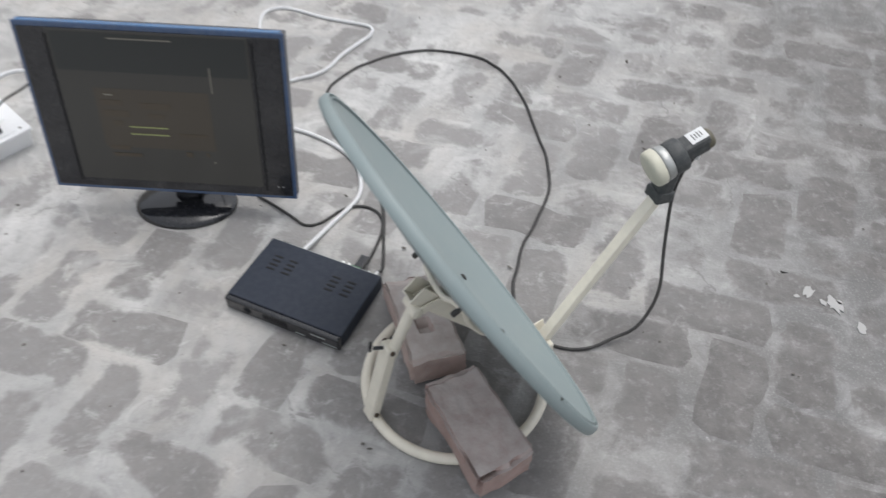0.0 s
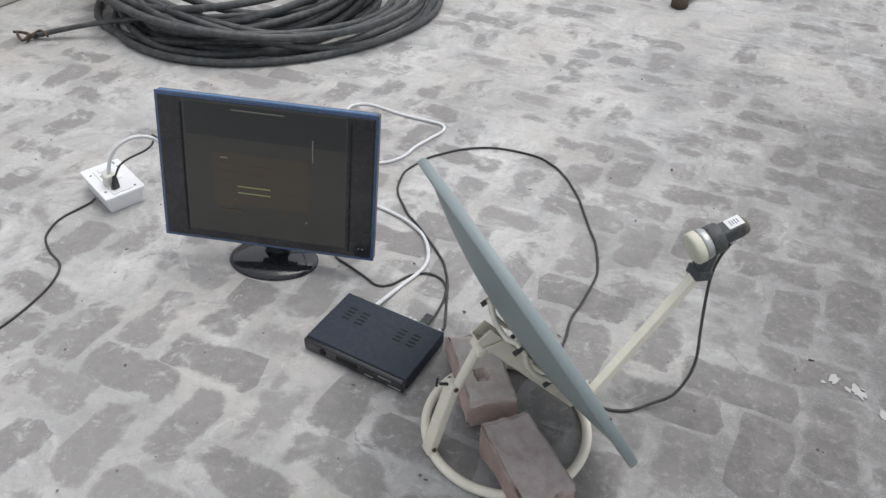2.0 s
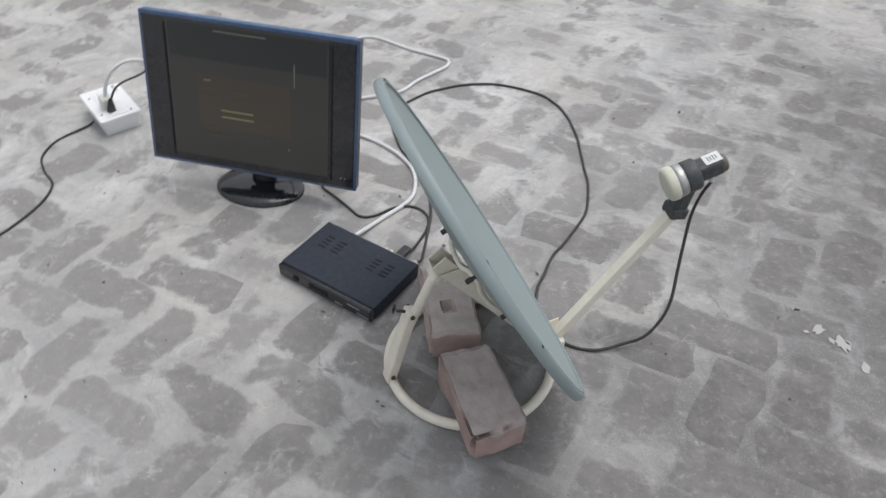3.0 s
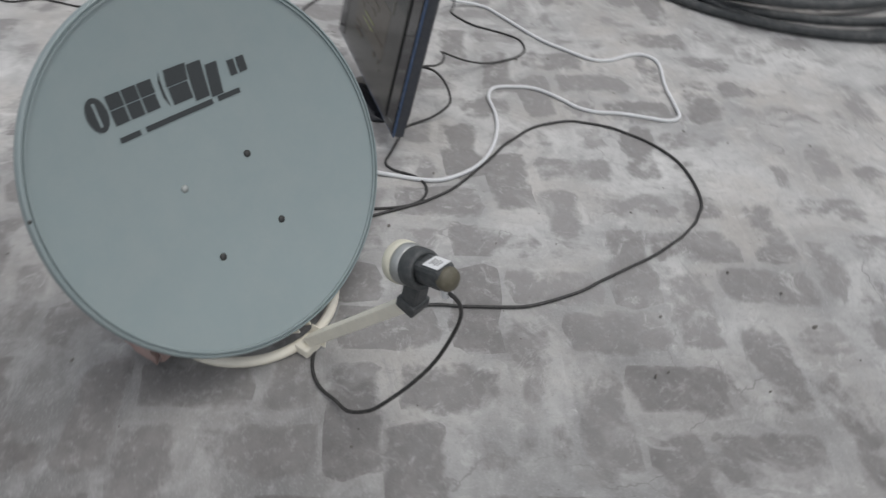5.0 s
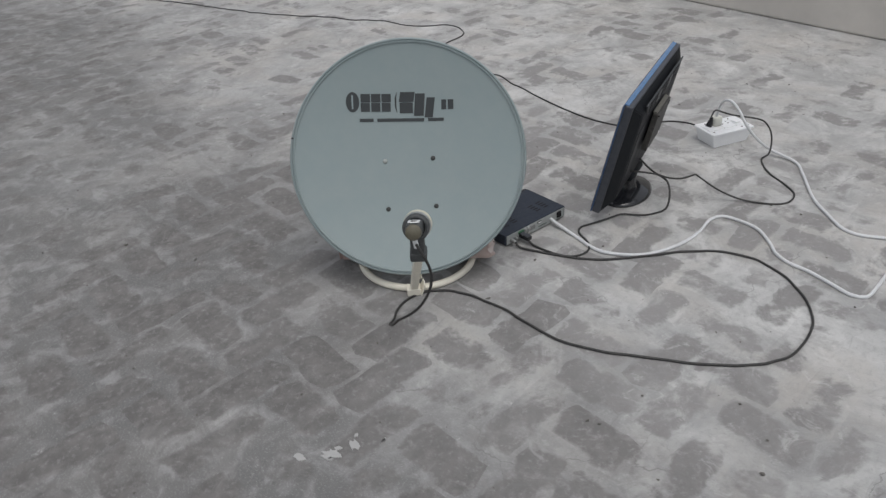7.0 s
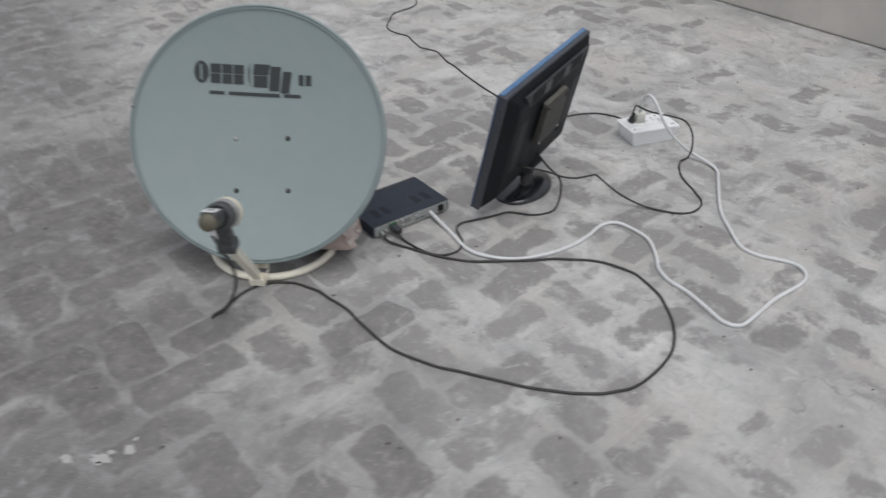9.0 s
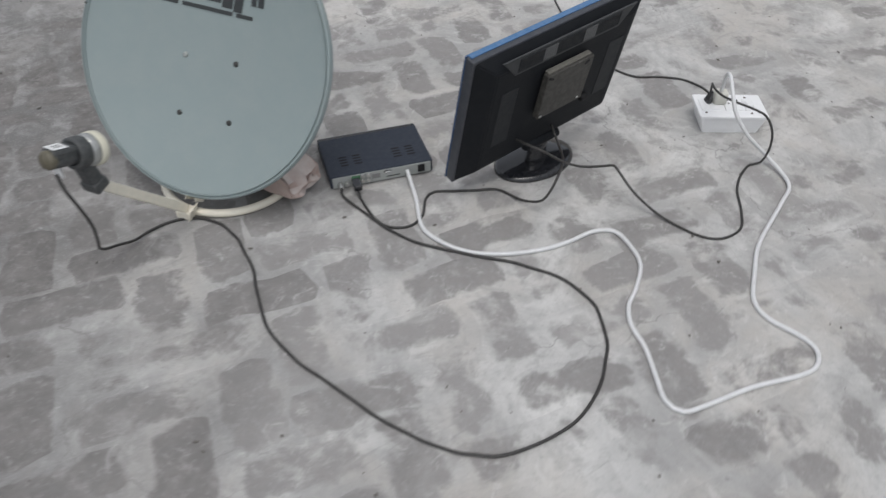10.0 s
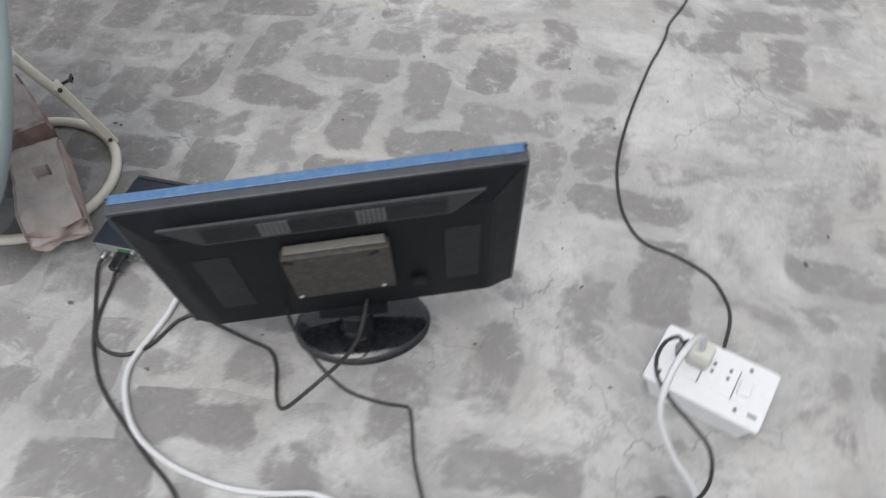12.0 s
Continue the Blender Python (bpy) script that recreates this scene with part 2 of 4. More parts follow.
def clay(name, fired, dusty):
    """Fired clay: red where chipped and on the sides, grey with settled dust on top."""
    mt = material(name, fired, 0.92, vary=0.4, scale=20, bump=0.7, bump_scale=110, spec=0.2, dust=0.35)
    n, l = mt.node_tree.nodes, mt.node_tree.links
    b = n["Principled BSDF"]
    was = b.inputs["Base Color"].links[0].from_socket
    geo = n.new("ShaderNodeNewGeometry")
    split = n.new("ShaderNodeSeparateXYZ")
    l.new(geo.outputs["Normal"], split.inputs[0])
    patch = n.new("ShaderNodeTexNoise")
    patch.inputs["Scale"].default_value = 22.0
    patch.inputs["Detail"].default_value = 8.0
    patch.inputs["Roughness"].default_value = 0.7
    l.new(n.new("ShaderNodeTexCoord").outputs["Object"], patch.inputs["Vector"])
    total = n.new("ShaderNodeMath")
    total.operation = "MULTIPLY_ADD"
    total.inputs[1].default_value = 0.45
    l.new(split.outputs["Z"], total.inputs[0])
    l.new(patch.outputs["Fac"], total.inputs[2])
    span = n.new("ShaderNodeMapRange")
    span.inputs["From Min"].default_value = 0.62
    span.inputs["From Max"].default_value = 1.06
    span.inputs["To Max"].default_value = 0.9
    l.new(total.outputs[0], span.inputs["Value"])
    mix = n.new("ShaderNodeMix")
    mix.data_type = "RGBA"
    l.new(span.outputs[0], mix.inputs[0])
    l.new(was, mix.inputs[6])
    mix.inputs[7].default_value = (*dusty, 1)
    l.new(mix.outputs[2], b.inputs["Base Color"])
    return mt


CEMENT_LIGHT, CEMENT_DARK, CEMENT_DUST = (0.600, 0.596, 0.582), (0.410, 0.409, 0.403), (0.470, 0.440, 0.405)
PEELED = (0.265, 0.258, 0.250)
GRAIN, LIME, CEMENT_DIM, DUSK = (0.17, 0.165, 0.16), (0.62, 0.615, 0.60), (0.164, 0.162, 0.159), (0.306, 0.305, 0.301)
# brick tone on the side with the painted dimming
BRICK_DIM = (0.128, 0.122, 0.118)
BRICK_DARK, BRICK_LIGHT, BRICK_ROSE = (0.215, 0.209, 0.205), (0.300, 0.294, 0.289), (0.275, 0.260, 0.251)
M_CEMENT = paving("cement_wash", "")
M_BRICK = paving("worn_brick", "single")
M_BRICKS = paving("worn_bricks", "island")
M_PLASTER = material("wall_plaster", (0.56, 0.53, 0.49), 0.9, vary=0.2, scale=3, bump=0.4, bump_scale=60, dust=0.3)
M_DISH = material("dish_paint", (0.235, 0.287, 0.290), 0.45, vary=0.05, scale=6, bump=0.05, bump_scale=90, dust=0.10)
M_CREAM = material("cream_paint", (0.77, 0.73, 0.62), 0.45, vary=0.1, scale=25, bump=0.1, dust=0.18)
M_BOLT = material("rusty_steel", (0.10, 0.075, 0.055), 0.55, 0.7, vary=0.4, scale=160)
M_DARK_BOLT = material("dull_dark_steel", (0.06, 0.06, 0.058), 0.5, 0.6, vary=0.3, scale=160)
M_STEEL = material("bare_steel", (0.55, 0.55, 0.54), 0.35, 1.0, vary=0.1, scale=120)
M_GREY_PLASTIC = material("dark_grey_plastic", (0.045, 0.05, 0.052), 0.5, scale=40, dust=0.12)
M_OLIVE = material("olive_plastic", (0.105, 0.095, 0.065), 0.45, scale=40, dust=0.1)
M_CAP = material("ivory_plastic", (0.59, 0.575, 0.47), 0.5, vary=0.1, scale=40, dust=0.2)
M_FOIL = material("foil_tape", (0.42, 0.43, 0.42), 0.42, 0.7, vary=0.25, scale=90, bump=0.6, bump_scale=140)
M_STICKER = material("white_sticker", (0.72, 0.73, 0.73), 0.5, vary=0.04)
M_INK = material("black_print", (0.03, 0.035, 0.037), 0.5, vary=0.15, scale=80)
M_PRINT_GREY = material("grey_print", (0.2, 0.2, 0.2), 0.6)
M_GLOSS_BLACK = material("gloss_black_plastic", (0.012, 0.013, 0.016), 0.12, vary=0.2, bump=0.0, coat=0.3, dust=0.04)
M_SHELL = material("black_shell_plastic", (0.012, 0.0135, 0.016), 0.5, vary=0.2, scale=20, bump=0.12, bump_scale=700, dust=0.01, spec=0.1)
M_RIM_SKYLIT = material("skylit_rim_plastic", (0.042, 0.047, 0.058), 0.4, vary=0.1, scale=20, bump=0.05, dust=0.06)
M_VENT = material("vent_plastic", (0.022, 0.024, 0.027), 0.55, vary=0.15, scale=30, dust=0.04, spec=0.2)
M_VENT_SHINE = material("vent_plastic_painted_shine", (0.14, 0.145, 0.148), 0.55, vary=0.15, scale=30, dust=0.08)
M_RIB = material("side_rib_plastic", (0.018, 0.020, 0.023), 0.5, vary=0.15, scale=25, dust=0.03, spec=0.2)
M_VENT_BAND = material("vent_band_plastic", (0.040, 0.043, 0.046), 0.5, vary=0.15, scale=30, dust=0.06, spec=0.25)
M_BLUE = material("blue_acrylic_edge", (0.04, 0.078, 0.16), 0.18, vary=0.1, bump=0.0, coat=0.5, dust=0.08)
M_BLUE_SKYLIT = material("skylit_blue_trim", (0.055, 0.15, 0.31), 0.2, vary=0.1, bump=0.0, coat=0.4, dust=0.15)
M_SCREEN = glowing("lit_screen", (0.20, 0.2, 0.185), 0.085)
M_SCREEN_BROWN = glowing("menu_blocks", (0.25, 0.195, 0.125), 0.10)
M_SCREEN_HEAD = glowing("menu_head", (0.15, 0.185, 0.19), 0.05)
M_SCREEN_PANEL = glowing("menu_panel", (0.25, 0.21, 0.155), 0.092)
M_SCREEN_GREEN = glowing("signal_bars", (0.50, 0.56, 0.24), 0.21)
M_SCREEN_GREY = glowing("menu_lines", (0.5, 0.48, 0.42), 0.16)
M_BRACKET = material("grey_bracket_steel", (0.040, 0.038, 0.034), 0.6, 0.0, vary=0.15, scale=30, dust=0.12)
M_PLATE_LIP = material("pale_steel_lip", (0.16, 0.155, 0.135), 0.5, 0.1, vary=0.15, scale=30, dust=0.12)
M_BOX_METAL = material("blue_black_sheet_metal", (0.027, 0.034, 0.049), 0.62, 0.0, vary=0.08, scale=30, bump=0.2, bump_scale=500, dust=0.03, spec=0.25)
M_SLOT = material("slot_black", (0.006, 0.006, 0.007), 0.8, bump=0)
M_PANEL = material("grey_panel", (0.33, 0.35, 0.34), 0.45, 0.2, vary=0.1, scale=60, dust=0.1)
M_GREEN = material("green_connector", (0.045, 0.13, 0.065), 0.5)
M_WHITE = material("white_plastic", (0.78, 0.79, 0.80), 0.4, vary=0.04, scale=30, bump=0.05, dust=0.1)
M_BEIGE = material("beige_plug_plastic", (0.62, 0.62, 0.56), 0.45, vary=0.06, dust=0.1)
M_WIRE = material("black_wire", (0.020, 0.0195, 0.019), 0.5, vary=0.2, scale=60, dust=0.11)
M_WHITE_WIRE = material("white_wire", (0.66, 0.67, 0.68), 0.45, vary=0.08, scale=40, dust=0.2)
M_HOSE = material("grey_hose_rubber", (0.045, 0.05, 0.052), 0.55, vary=0.25, scale=12, bump=0.2, bump_scale=120, dust=0.16)
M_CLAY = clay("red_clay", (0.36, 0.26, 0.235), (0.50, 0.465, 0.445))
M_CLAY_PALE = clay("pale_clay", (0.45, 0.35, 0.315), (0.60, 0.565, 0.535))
M_SACK = material("brown_sacking", (0.34, 0.285, 0.215), 0.9, vary=0.3, scale=9, bump=0.6, bump_scale=300, dust=0.3)
M_GRIT = material("grit", (0.13, 0.12, 0.11), 0.9, vary=0.4, scale=60)
M_FLAKE = material("lime_flake", (0.40, 0.396, 0.388), 0.85, vary=0.1, scale=60)

# ---- ground and wall ----
GROUND = thing("ground", Matrix.Identity(4), "grey brick roof paving washed over with worn pale cement", "ground", kind="structure")
bm = bmesh.new()
bmesh.ops.create_grid(bm, x_segments=40, y_segments=40, size=60)
bmesh.ops.translate(bm, vec=(0, 0, -0.0002), verts=bm.verts)
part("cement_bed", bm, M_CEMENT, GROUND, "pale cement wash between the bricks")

# a low plastered wall runs beside the roof, square to the paving courses
WALL_DIR = Vector((0.36, 0.933, 0))
WALL_OUT = Vector((-0.933, 0.36, 0))
wall = thing("wall_west", Matrix.Identity(4), "plain beige plastered parapet wall along the roof edge", "wall", kind="structure")
mid = Vector((-2.19, 1.87, 0)) + WALL_OUT * 0.115
bm = box((9.0, 0.23, 0.9), (0, 0, 0.45), 0.012, rot=None)
bmesh.ops.transform(bm, matrix=Matrix.Translation(mid) @ Matrix.Rotation(math.atan2(WALL_DIR.y, WALL_DIR.x), 4, "Z"), verts=bm.verts)
part("plaster", bm, M_PLASTER, wall)

# ---- dish ----
DISH_X = Vector((-0.5380, 0.8429, 0.0)).normalized()
DISH_Z = Vector((0.7431, 0.4744, 0.4719))
DISH_Z = (DISH_Z - DISH_X * DISH_Z.dot(DISH_X)).normalized()
DISH_Y = DISH_Z.cross(DISH_X)
DISH_AT = Vector((0.1983, 0.8623, 0.3104))
DM = Matrix((DISH_X, DISH_Y, DISH_Z)).transposed().to_4x4()
DM.translation = DISH_AT
DEPTH, BOWL, RIM = 0.040, 0.283, 0.295


def bowl(x, y, lift=0.0):
    return Vector((x, y, -DEPTH * (1 - (x * x + y * y) / BOWL ** 2) + lift))


def dish():
    base = Vector((0.185, 0.856, 0))
    top = thing("satellite_dish", Matrix.Translation(base), "pale grey-green steel satellite dish tilted on a cream tubular stand", "satellite dish")
    back = Matrix.Translation(-base)

    def hang(name, b, mt, label="", smooth=True, under=None):
        bmesh.ops.transform(b, matrix=back, verts=b.verts)
        return part(name, b, mt, under or top, label, smooth)

    prof = [(0, -DEPTH)] + [(BOWL * k / 14, -DEPTH * (1 - (k / 14) ** 2)) for k in range(1, 15)]
    prof += [(0.2833, 0.0038), (0.2856, 0.0044), (0.2866, 0.0002), (0.2888, 0.0002), (0.2898, 0.0040), (0.2925, 0.0034), (RIM, -0.001), (RIM, -0.0085), (0.2935, -0.0115), (0.2915, -0.0105), (0.2905, -0.0050), (0.288, -0.0038), (0.285, -0.004)]
    prof += [(BOWL * k / 14, -DEPTH * (1 - (k / 14) ** 2) - 0.0025) for k in range(13, 0, -1)] + [(0, -DEPTH - 0.0025)]
    reflector = hang("reflector", lathe(prof, 96, DM), M_DISH, "pale grey-green painted steel bowl")
    reflector.data.set_sharp_from_angle(angle=radians(32))
    for x, y in ((0.061, -0.004), (-0.061, -0.004), (0.061, -0.126), (-0.061, -0.126)):
        p = DM @ bowl(x, y)
        hang("bolt", lathe([(0, 0.0035), (0.0035, 0.0035), (0.0055, 0.002), (0.0062, 0), (0, -0.001)], 12, along(p, p + DISH_Z)), M_PANEL if (x, y) == (-0.061, -0.004) else M_DARK_BOLT, under=reflector)
    p = DM @ Vector((-0.284, 0.066, 0.0028))
    hang("bolt", lathe([(0, 0.002), (0.002, 0.0015), (0.003, 0), (0, -0.001)], 12, along(p, p + DISH_Z)), M_DARK_BOLT, under=reflector)

    # printed mark, drawn as plain shapes: an oval, blocks and slanted strokes
    def printed(outline, lift=0.0012, shift=-0.006):
        b = bmesh.new()
        vs = [b.verts.new(DM @ bowl(x + 0.008 + 0.05 * (y - 0.139), y + shift - 0.05 * (x + 0.013), lift)) for x, y in outline]
        b.faces.new(vs)
        bmesh.ops.recalc_face_normals(b, faces=b.faces)
        return b

    def quad(x0, x1, y0, y1, lean=0.0):
        return [(x0, y0), ((x0 + x1) / 2, y0), (x1, y0), (x1 + lean, y1), ((x0 + x1) / 2 + lean, y1), (x0 + lean, y1)]

    marks = [[(-0.139 + 0.0165 * math.cos(a * 0.3927), 0.147 + 0.025 * math.sin(a * 0.3927)) for a in range(16)]]
    for x in (-0.119, -0.093, -0.067):
        marks += [quad(x, x + 0.0235, 0.1465, 0.167), quad(x, x + 0.0225, 0.1235, 0.145)]
    marks.append([(-0.028, 0.172), (-0.034, 0.158), (-0.034, 0.135), (-0.028, 0.118), (-0.030, 0.135), (-0.030, 0.158)])
    marks += [quad(-0.024, 0.0125, 0.1465, 0.171, 0.004), quad(-0.022, 0.011, 0.119, 0.145)]
    marks += [quad(0.0135, 0.038, 0.112, 0.167, 0.004), quad(0.0405, 0.061, 0.108, 0.157, 0.006)]
    marks += [quad(0.083, 0.095, 0.127, 0.151), quad(0.099, 0.113, 0.127, 0.151)]
    for outline in marks:
        hang("printed_shape", printed(outline), M_INK, smooth=False, under=reflector)
    hang("printed_shape", printed(quad(-0.1415, -0.1375, 0.130, 0.164), 0.002), M_DISH, smooth=False, under=reflector)
    x = -0.122
    for w in (0.038, 0.122, 0.044):
        hang("printed_bar", printed(quad(x, x + w - 0.004, 0.0905, 0.0985), shift=0.002), M_INK, smooth=False, under=reflector)
        x += w + 0.0055

    # stand: ground ring, rear strut, beam behind the bowl, feed arm
    ring = [(base.x + 0.151 * math.cos(a * math.pi / 32), base.y + 0.151 * math.sin(a * math.pi / 32), 0.0095) for a in range(64)]
    hang("ground_ring", tube(ring, 0.0092, 12, 0, closed=True), M_CREAM, "cream painted bent tube ring")
    foot, knee, head = Vector((0.054, 0.774, 0.013)), Vector((0.090, 0.801, 0.166)), Vector((0.1285, 0.818, 0.248))
    strut = hang("strut", rod(foot.lerp(knee, 0.55), head, 0.0088), M_CREAM)
    way = (head - foot).normalized()
    b = box((0.026, 0.018, (knee - foot).length + 0.01), (0, 0, (knee - foot).length / 2), 0.003)
    bmesh.ops.transform(b, matrix=along(foot, knee), verts=b.verts)
    sleeve = hang("sleeve", b, M_CREAM, smooth=False)
    for q in (foot + way * 0.012, knee, head):
        side = way.cross(Vector((0.84, 0.54, 0))).normalized()
        hang("bolt", rod(q - side * 0.016, q + side * 0.016, 0.0042, 8), M_BOLT, under=sleeve)
    wing = knee + Vector((-0.022, -0.008, 0.006))
    b = rod(knee, wing, 0.003, 8)
    for turn in (-35, 35):
        box((0.004, 0.016, 0.009), wing + Vector((-0.004, 0, 0.003)), 0.002, Matrix.Rotation(radians(turn), 3, "X"), bm=b)
    hang("wing_bolt", b, M_GLOSS_BLACK, "small black wing bolt", under=sleeve)
    heel = Vector((0.300, 0.925, 0.024))
    crown = head + Vector((0.006, 0.009, 0.010))
    n = (heel - crown).length
    bz = (heel - crown).normalized()
    by = (-DISH_Z - bz * (-DISH_Z).dot(bz)).normalized()
    bx = by.cross(bz)
    b = box((0.028, 0.003, n + 0.02), (0, 0.005, n / 2), 0.001)
    for x in (-0.0125, 0.0125):
        box((0.003, 0.030, n + 0.02), (x, -0.010, n / 2), 0.001, bm=b)
    m = Matrix((bx, by, bz)).transposed().to_4x4()
    m.translation = crown - bz * 0.010
    bmesh.ops.transform(b, matrix=m, verts=b.verts)
    beam = hang("beam", b, M_CREAM, "cream folded steel channel", False)
    # bent rods behind the bowl, bolted down at the corners and standing off between them
    corners = ((0.061, -0.003), (-0.061, -0.003), (-0.061, -0.125), (0.061, -0.125))
    for (xa, ya), (xb, yb) in zip(corners, corners[1:] + corners[:1]):
        way_in = [(0.0, 0.007), (0.14, 0.007), (0.28, 0.013), (0.45, 0.016), (0.62, 0.0165), (0.76, 0.015), (0.88, 0.008), (1.0, 0.007)]
        hang("bent_brace", tube([DM @ bowl(xa + (xb - xa) * k, ya + (yb - ya) * k, -off) for k, off in way_in], 0.0046, 8, 0.006), M_CREAM)
    across = way.cross(Vector((0.84, 0.54, 0))).normalized()
    collar = hang("pivot_collar", rod(head - across * 0.017, head + across * 0.017, 0.0095, 12), M_CREAM)
    fork_to = DM @ bowl(0.0, -0.03, -0.022)
    for k in (-1, 1):
        n2 = (fork_to - head).length
        b = box((0.003, 0.016, n2 + 0.004), (0, 0, n2 / 2), 0.001)
        bmesh.ops.transform(b, matrix=Matrix.Translation(across * 0.0135 * k) @ along(head, fork_to), verts=b.verts)
        hang("fork_plate", b, M_CREAM, smooth=False, under=collar)
    for x, y in ((-0.061, -0.004), (0.061, -0.004), (-0.061, -0.126), (0.061, -0.126)):
        p = DM @ bowl(x, y, -0.004)
        hang("bolt", rod(p, p - DISH_Z * 0.018, 0.0045, 8), M_DARK_BOLT, under=beam)
    hold = Vector((0.333, 0.938, 0.028))
    tip = Vector((0.501, 1.071, 0.259))
    n = (tip - hold).length
    b = box((0.018, 0.020, n), (0, 0, n / 2), 0.002)
    q = (tip - hold).to_track_quat("Z", "Y").to_matrix().to_4x4()
    bmesh.ops.transform(b, matrix=Matrix.Translation(hold) @ q, verts=b.verts)
    arm = hang("feed_arm", b, M_CREAM, "cream square steel arm", False)
    b = box((0.032, 0.034, 0.003), (0, 0, 0), 0.001, Matrix.Rotation(radians(70), 3, "Y"))
    bmesh.ops.transform(b, matrix=Matrix.Translation((0.322, 0.955, 0.022)) @ Matrix.Rotation(radians(-50), 4, "Z"), verts=b.verts)
    hang("clamp_plate", b, M_CREAM, smooth=False, under=arm)
    hang("clamp_plate", box((0.03, 0.036, 0.022), (0.33, 0.934, 0.013), 0.004, Matrix.Rotation(radians(36), 3, "Z")), M_CREAM, smooth=False, under=arm)

    # receiver head on the arm
    face = Vector((0.4735, 1.058, 0.316))
    axis = Vector((0.84, 0.42, 0.340)).normalized()
    am = along(face, face + axis)
    lnb = hang("receiver_head", lathe([(0, 0.03), (0.0165, 0.03), (0.017, 0.05), (0.0172, 0.08), (0.0165, 0.094), (0, 0.094)], 24, am), M_GREY_PLASTIC, "dark grey plastic signal receiver head")
    hang("feed_cap", lathe([(0, -0.002), (0.024, -0.0015), (0.028, 0.0005), (0.0297, 0.003), (0.0303, 0.006), (0.0303, 0.016), (0.028, 0.018), (0, 0.018)], 32, am), M_CAP, "ivory plastic feed cap", under=lnb)
    hang("collar", lathe([(0, 0.0175), (0.0288, 0.0175), (0.0294, 0.022), (0.0282, 0.029), (0.0262, 0.034), (0, 0.034)], 32, am), M_FOIL, "crumpled foil-taped collar", under=lnb)
    hang("clamp_ring", lathe([(0.0195, 0.032), (0.0265, 0.032), (0.028, 0.035), (0.028, 0.054), (0.026, 0.057), (0.0195, 0.057)], 32, am, closed=True), M_GREY_PLASTIC, under=lnb)
    spot = face + axis * 0.047
    n = (tip - spot).length
    b = box((0.030, 0.027, n), (0, 0, n / 2 + 0.010), 0.006)
    box((0.036, 0.033, 0.022), (0, 0, n), 0.004, bm=b)
    bmesh.ops.transform(b, matrix=along(spot, tip), verts=b.verts)
    hang("bracket", b, M_GREY_PLASTIC, smooth=False, under=lnb)
    side = axis.cross(Vector((0, 0, 1))).normalized()
    up = side.cross(axis).normalized()
    rm = Matrix((axis, side, up)).transposed()
    hang("body_block", box((0.054, 0.033, 0.032), face + axis * 0.075 + up * 0.003, 0.007, rm), M_GREY_PLASTIC, smooth=False, under=lnb)
    hang("end_cap", lathe([(0, 0.093), (0.0155, 0.093), (0.0166, 0.096), (0.0166, 0.104), (0.014, 0.108), (0, 0.108)], 24, am), M_OLIVE, "olive brown end cap", under=lnb)
    hang("sticker", box((0.029, 0.024, 0.001), face + axis * 0.085 + up * 0.0194, 0.0003, rm), M_STICKER, smooth=False, under=lnb)
    for k in range(4):
        hang("printed_bar", box((0.0018, 0.013 - 0.003 * (k % 2), 0.0005), face + axis * (0.078 + 0.0046 * k) + up * 0.0201, 0, rm), M_PRINT_GREY, smooth=False, under=lnb)
    jack = face + axis * 0.09 - up * 0.011
    hang("connector", rod(jack, jack + Vector((-0.002, 0.003, -0.026)), 0.0055, 10), M_STICKER, under=lnb)
    return top


dish()


# ---- loose bricks that weigh the stand down ----
def rough_brick(name, size, m, mt, label, seed, frog=False):
    rng = random.Random(seed)
    b = bmesh.new()
    bmesh.ops.create_cube(b, size=1)
    bmesh.ops.subdivide_edges(b, edges=b.edges[:], cuts=19, use_grid_fill=True)
    off = Vector((rng.random() * 50, rng.random() * 50, rng.random() * 50))
    for v in b.verts:
        c = v.co.copy()
        c2 = Vector((c.x * size[0], c.y * size[1], c.z * size[2]))
        near = [k for k in range(3) if abs(abs(c[k]) - 0.5) < 1e-4]
        if len(near) >= 2:
            chip = 0.004 + 0.020 * max(0, noise.noise((c2 + off) * 18) - 0.02) + 0.008 * max(0, noise.noise((c2 + off) * 60))
            for k in near:
                c2[k] -= math.copysign(chip, c2[k])
        d = noise.noise_vector((c2 + off) * 13) * 0.007 + noise.noise_vector((c2 + off) * 55) * 0.0024
        if frog:
            if c.z > 0.49 and abs(c2.x - 0.0275) < 0.008 and abs(c2.y + 0.004) < 0.013:
                d.z -= 0.014
            broken = max(0, -c.x - 0.30 - 0.1 * noise.noise((c2 + off) * 18))
            if c.z > -0.45:
                d.z -= broken * 0.16 * (c.z + 0.5)
            d.x += max(0, -c.x - 0.45) * 0.5 * (0.5 + noise.noise((c2 + off) * 25))
        v.co = c2 + d + Vector((0, 0, size[2] / 2))
    return tagged_mesh(name, b, mt, m, label)


def tagged_mesh(name, b, mt, m, label):
    ob = part(name, b, mt, None, smooth=True)
    ob.data.set_sharp_from_angle(angle=radians(28))
    ob.matrix_world = m
    return tagged(ob, label, "brick", "bricks weighing down the stand")


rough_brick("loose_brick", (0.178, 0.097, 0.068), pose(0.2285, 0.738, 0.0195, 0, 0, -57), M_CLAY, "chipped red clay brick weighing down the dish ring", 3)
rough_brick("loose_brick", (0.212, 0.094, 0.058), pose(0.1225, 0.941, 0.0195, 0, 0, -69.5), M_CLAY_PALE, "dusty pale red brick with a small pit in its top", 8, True)

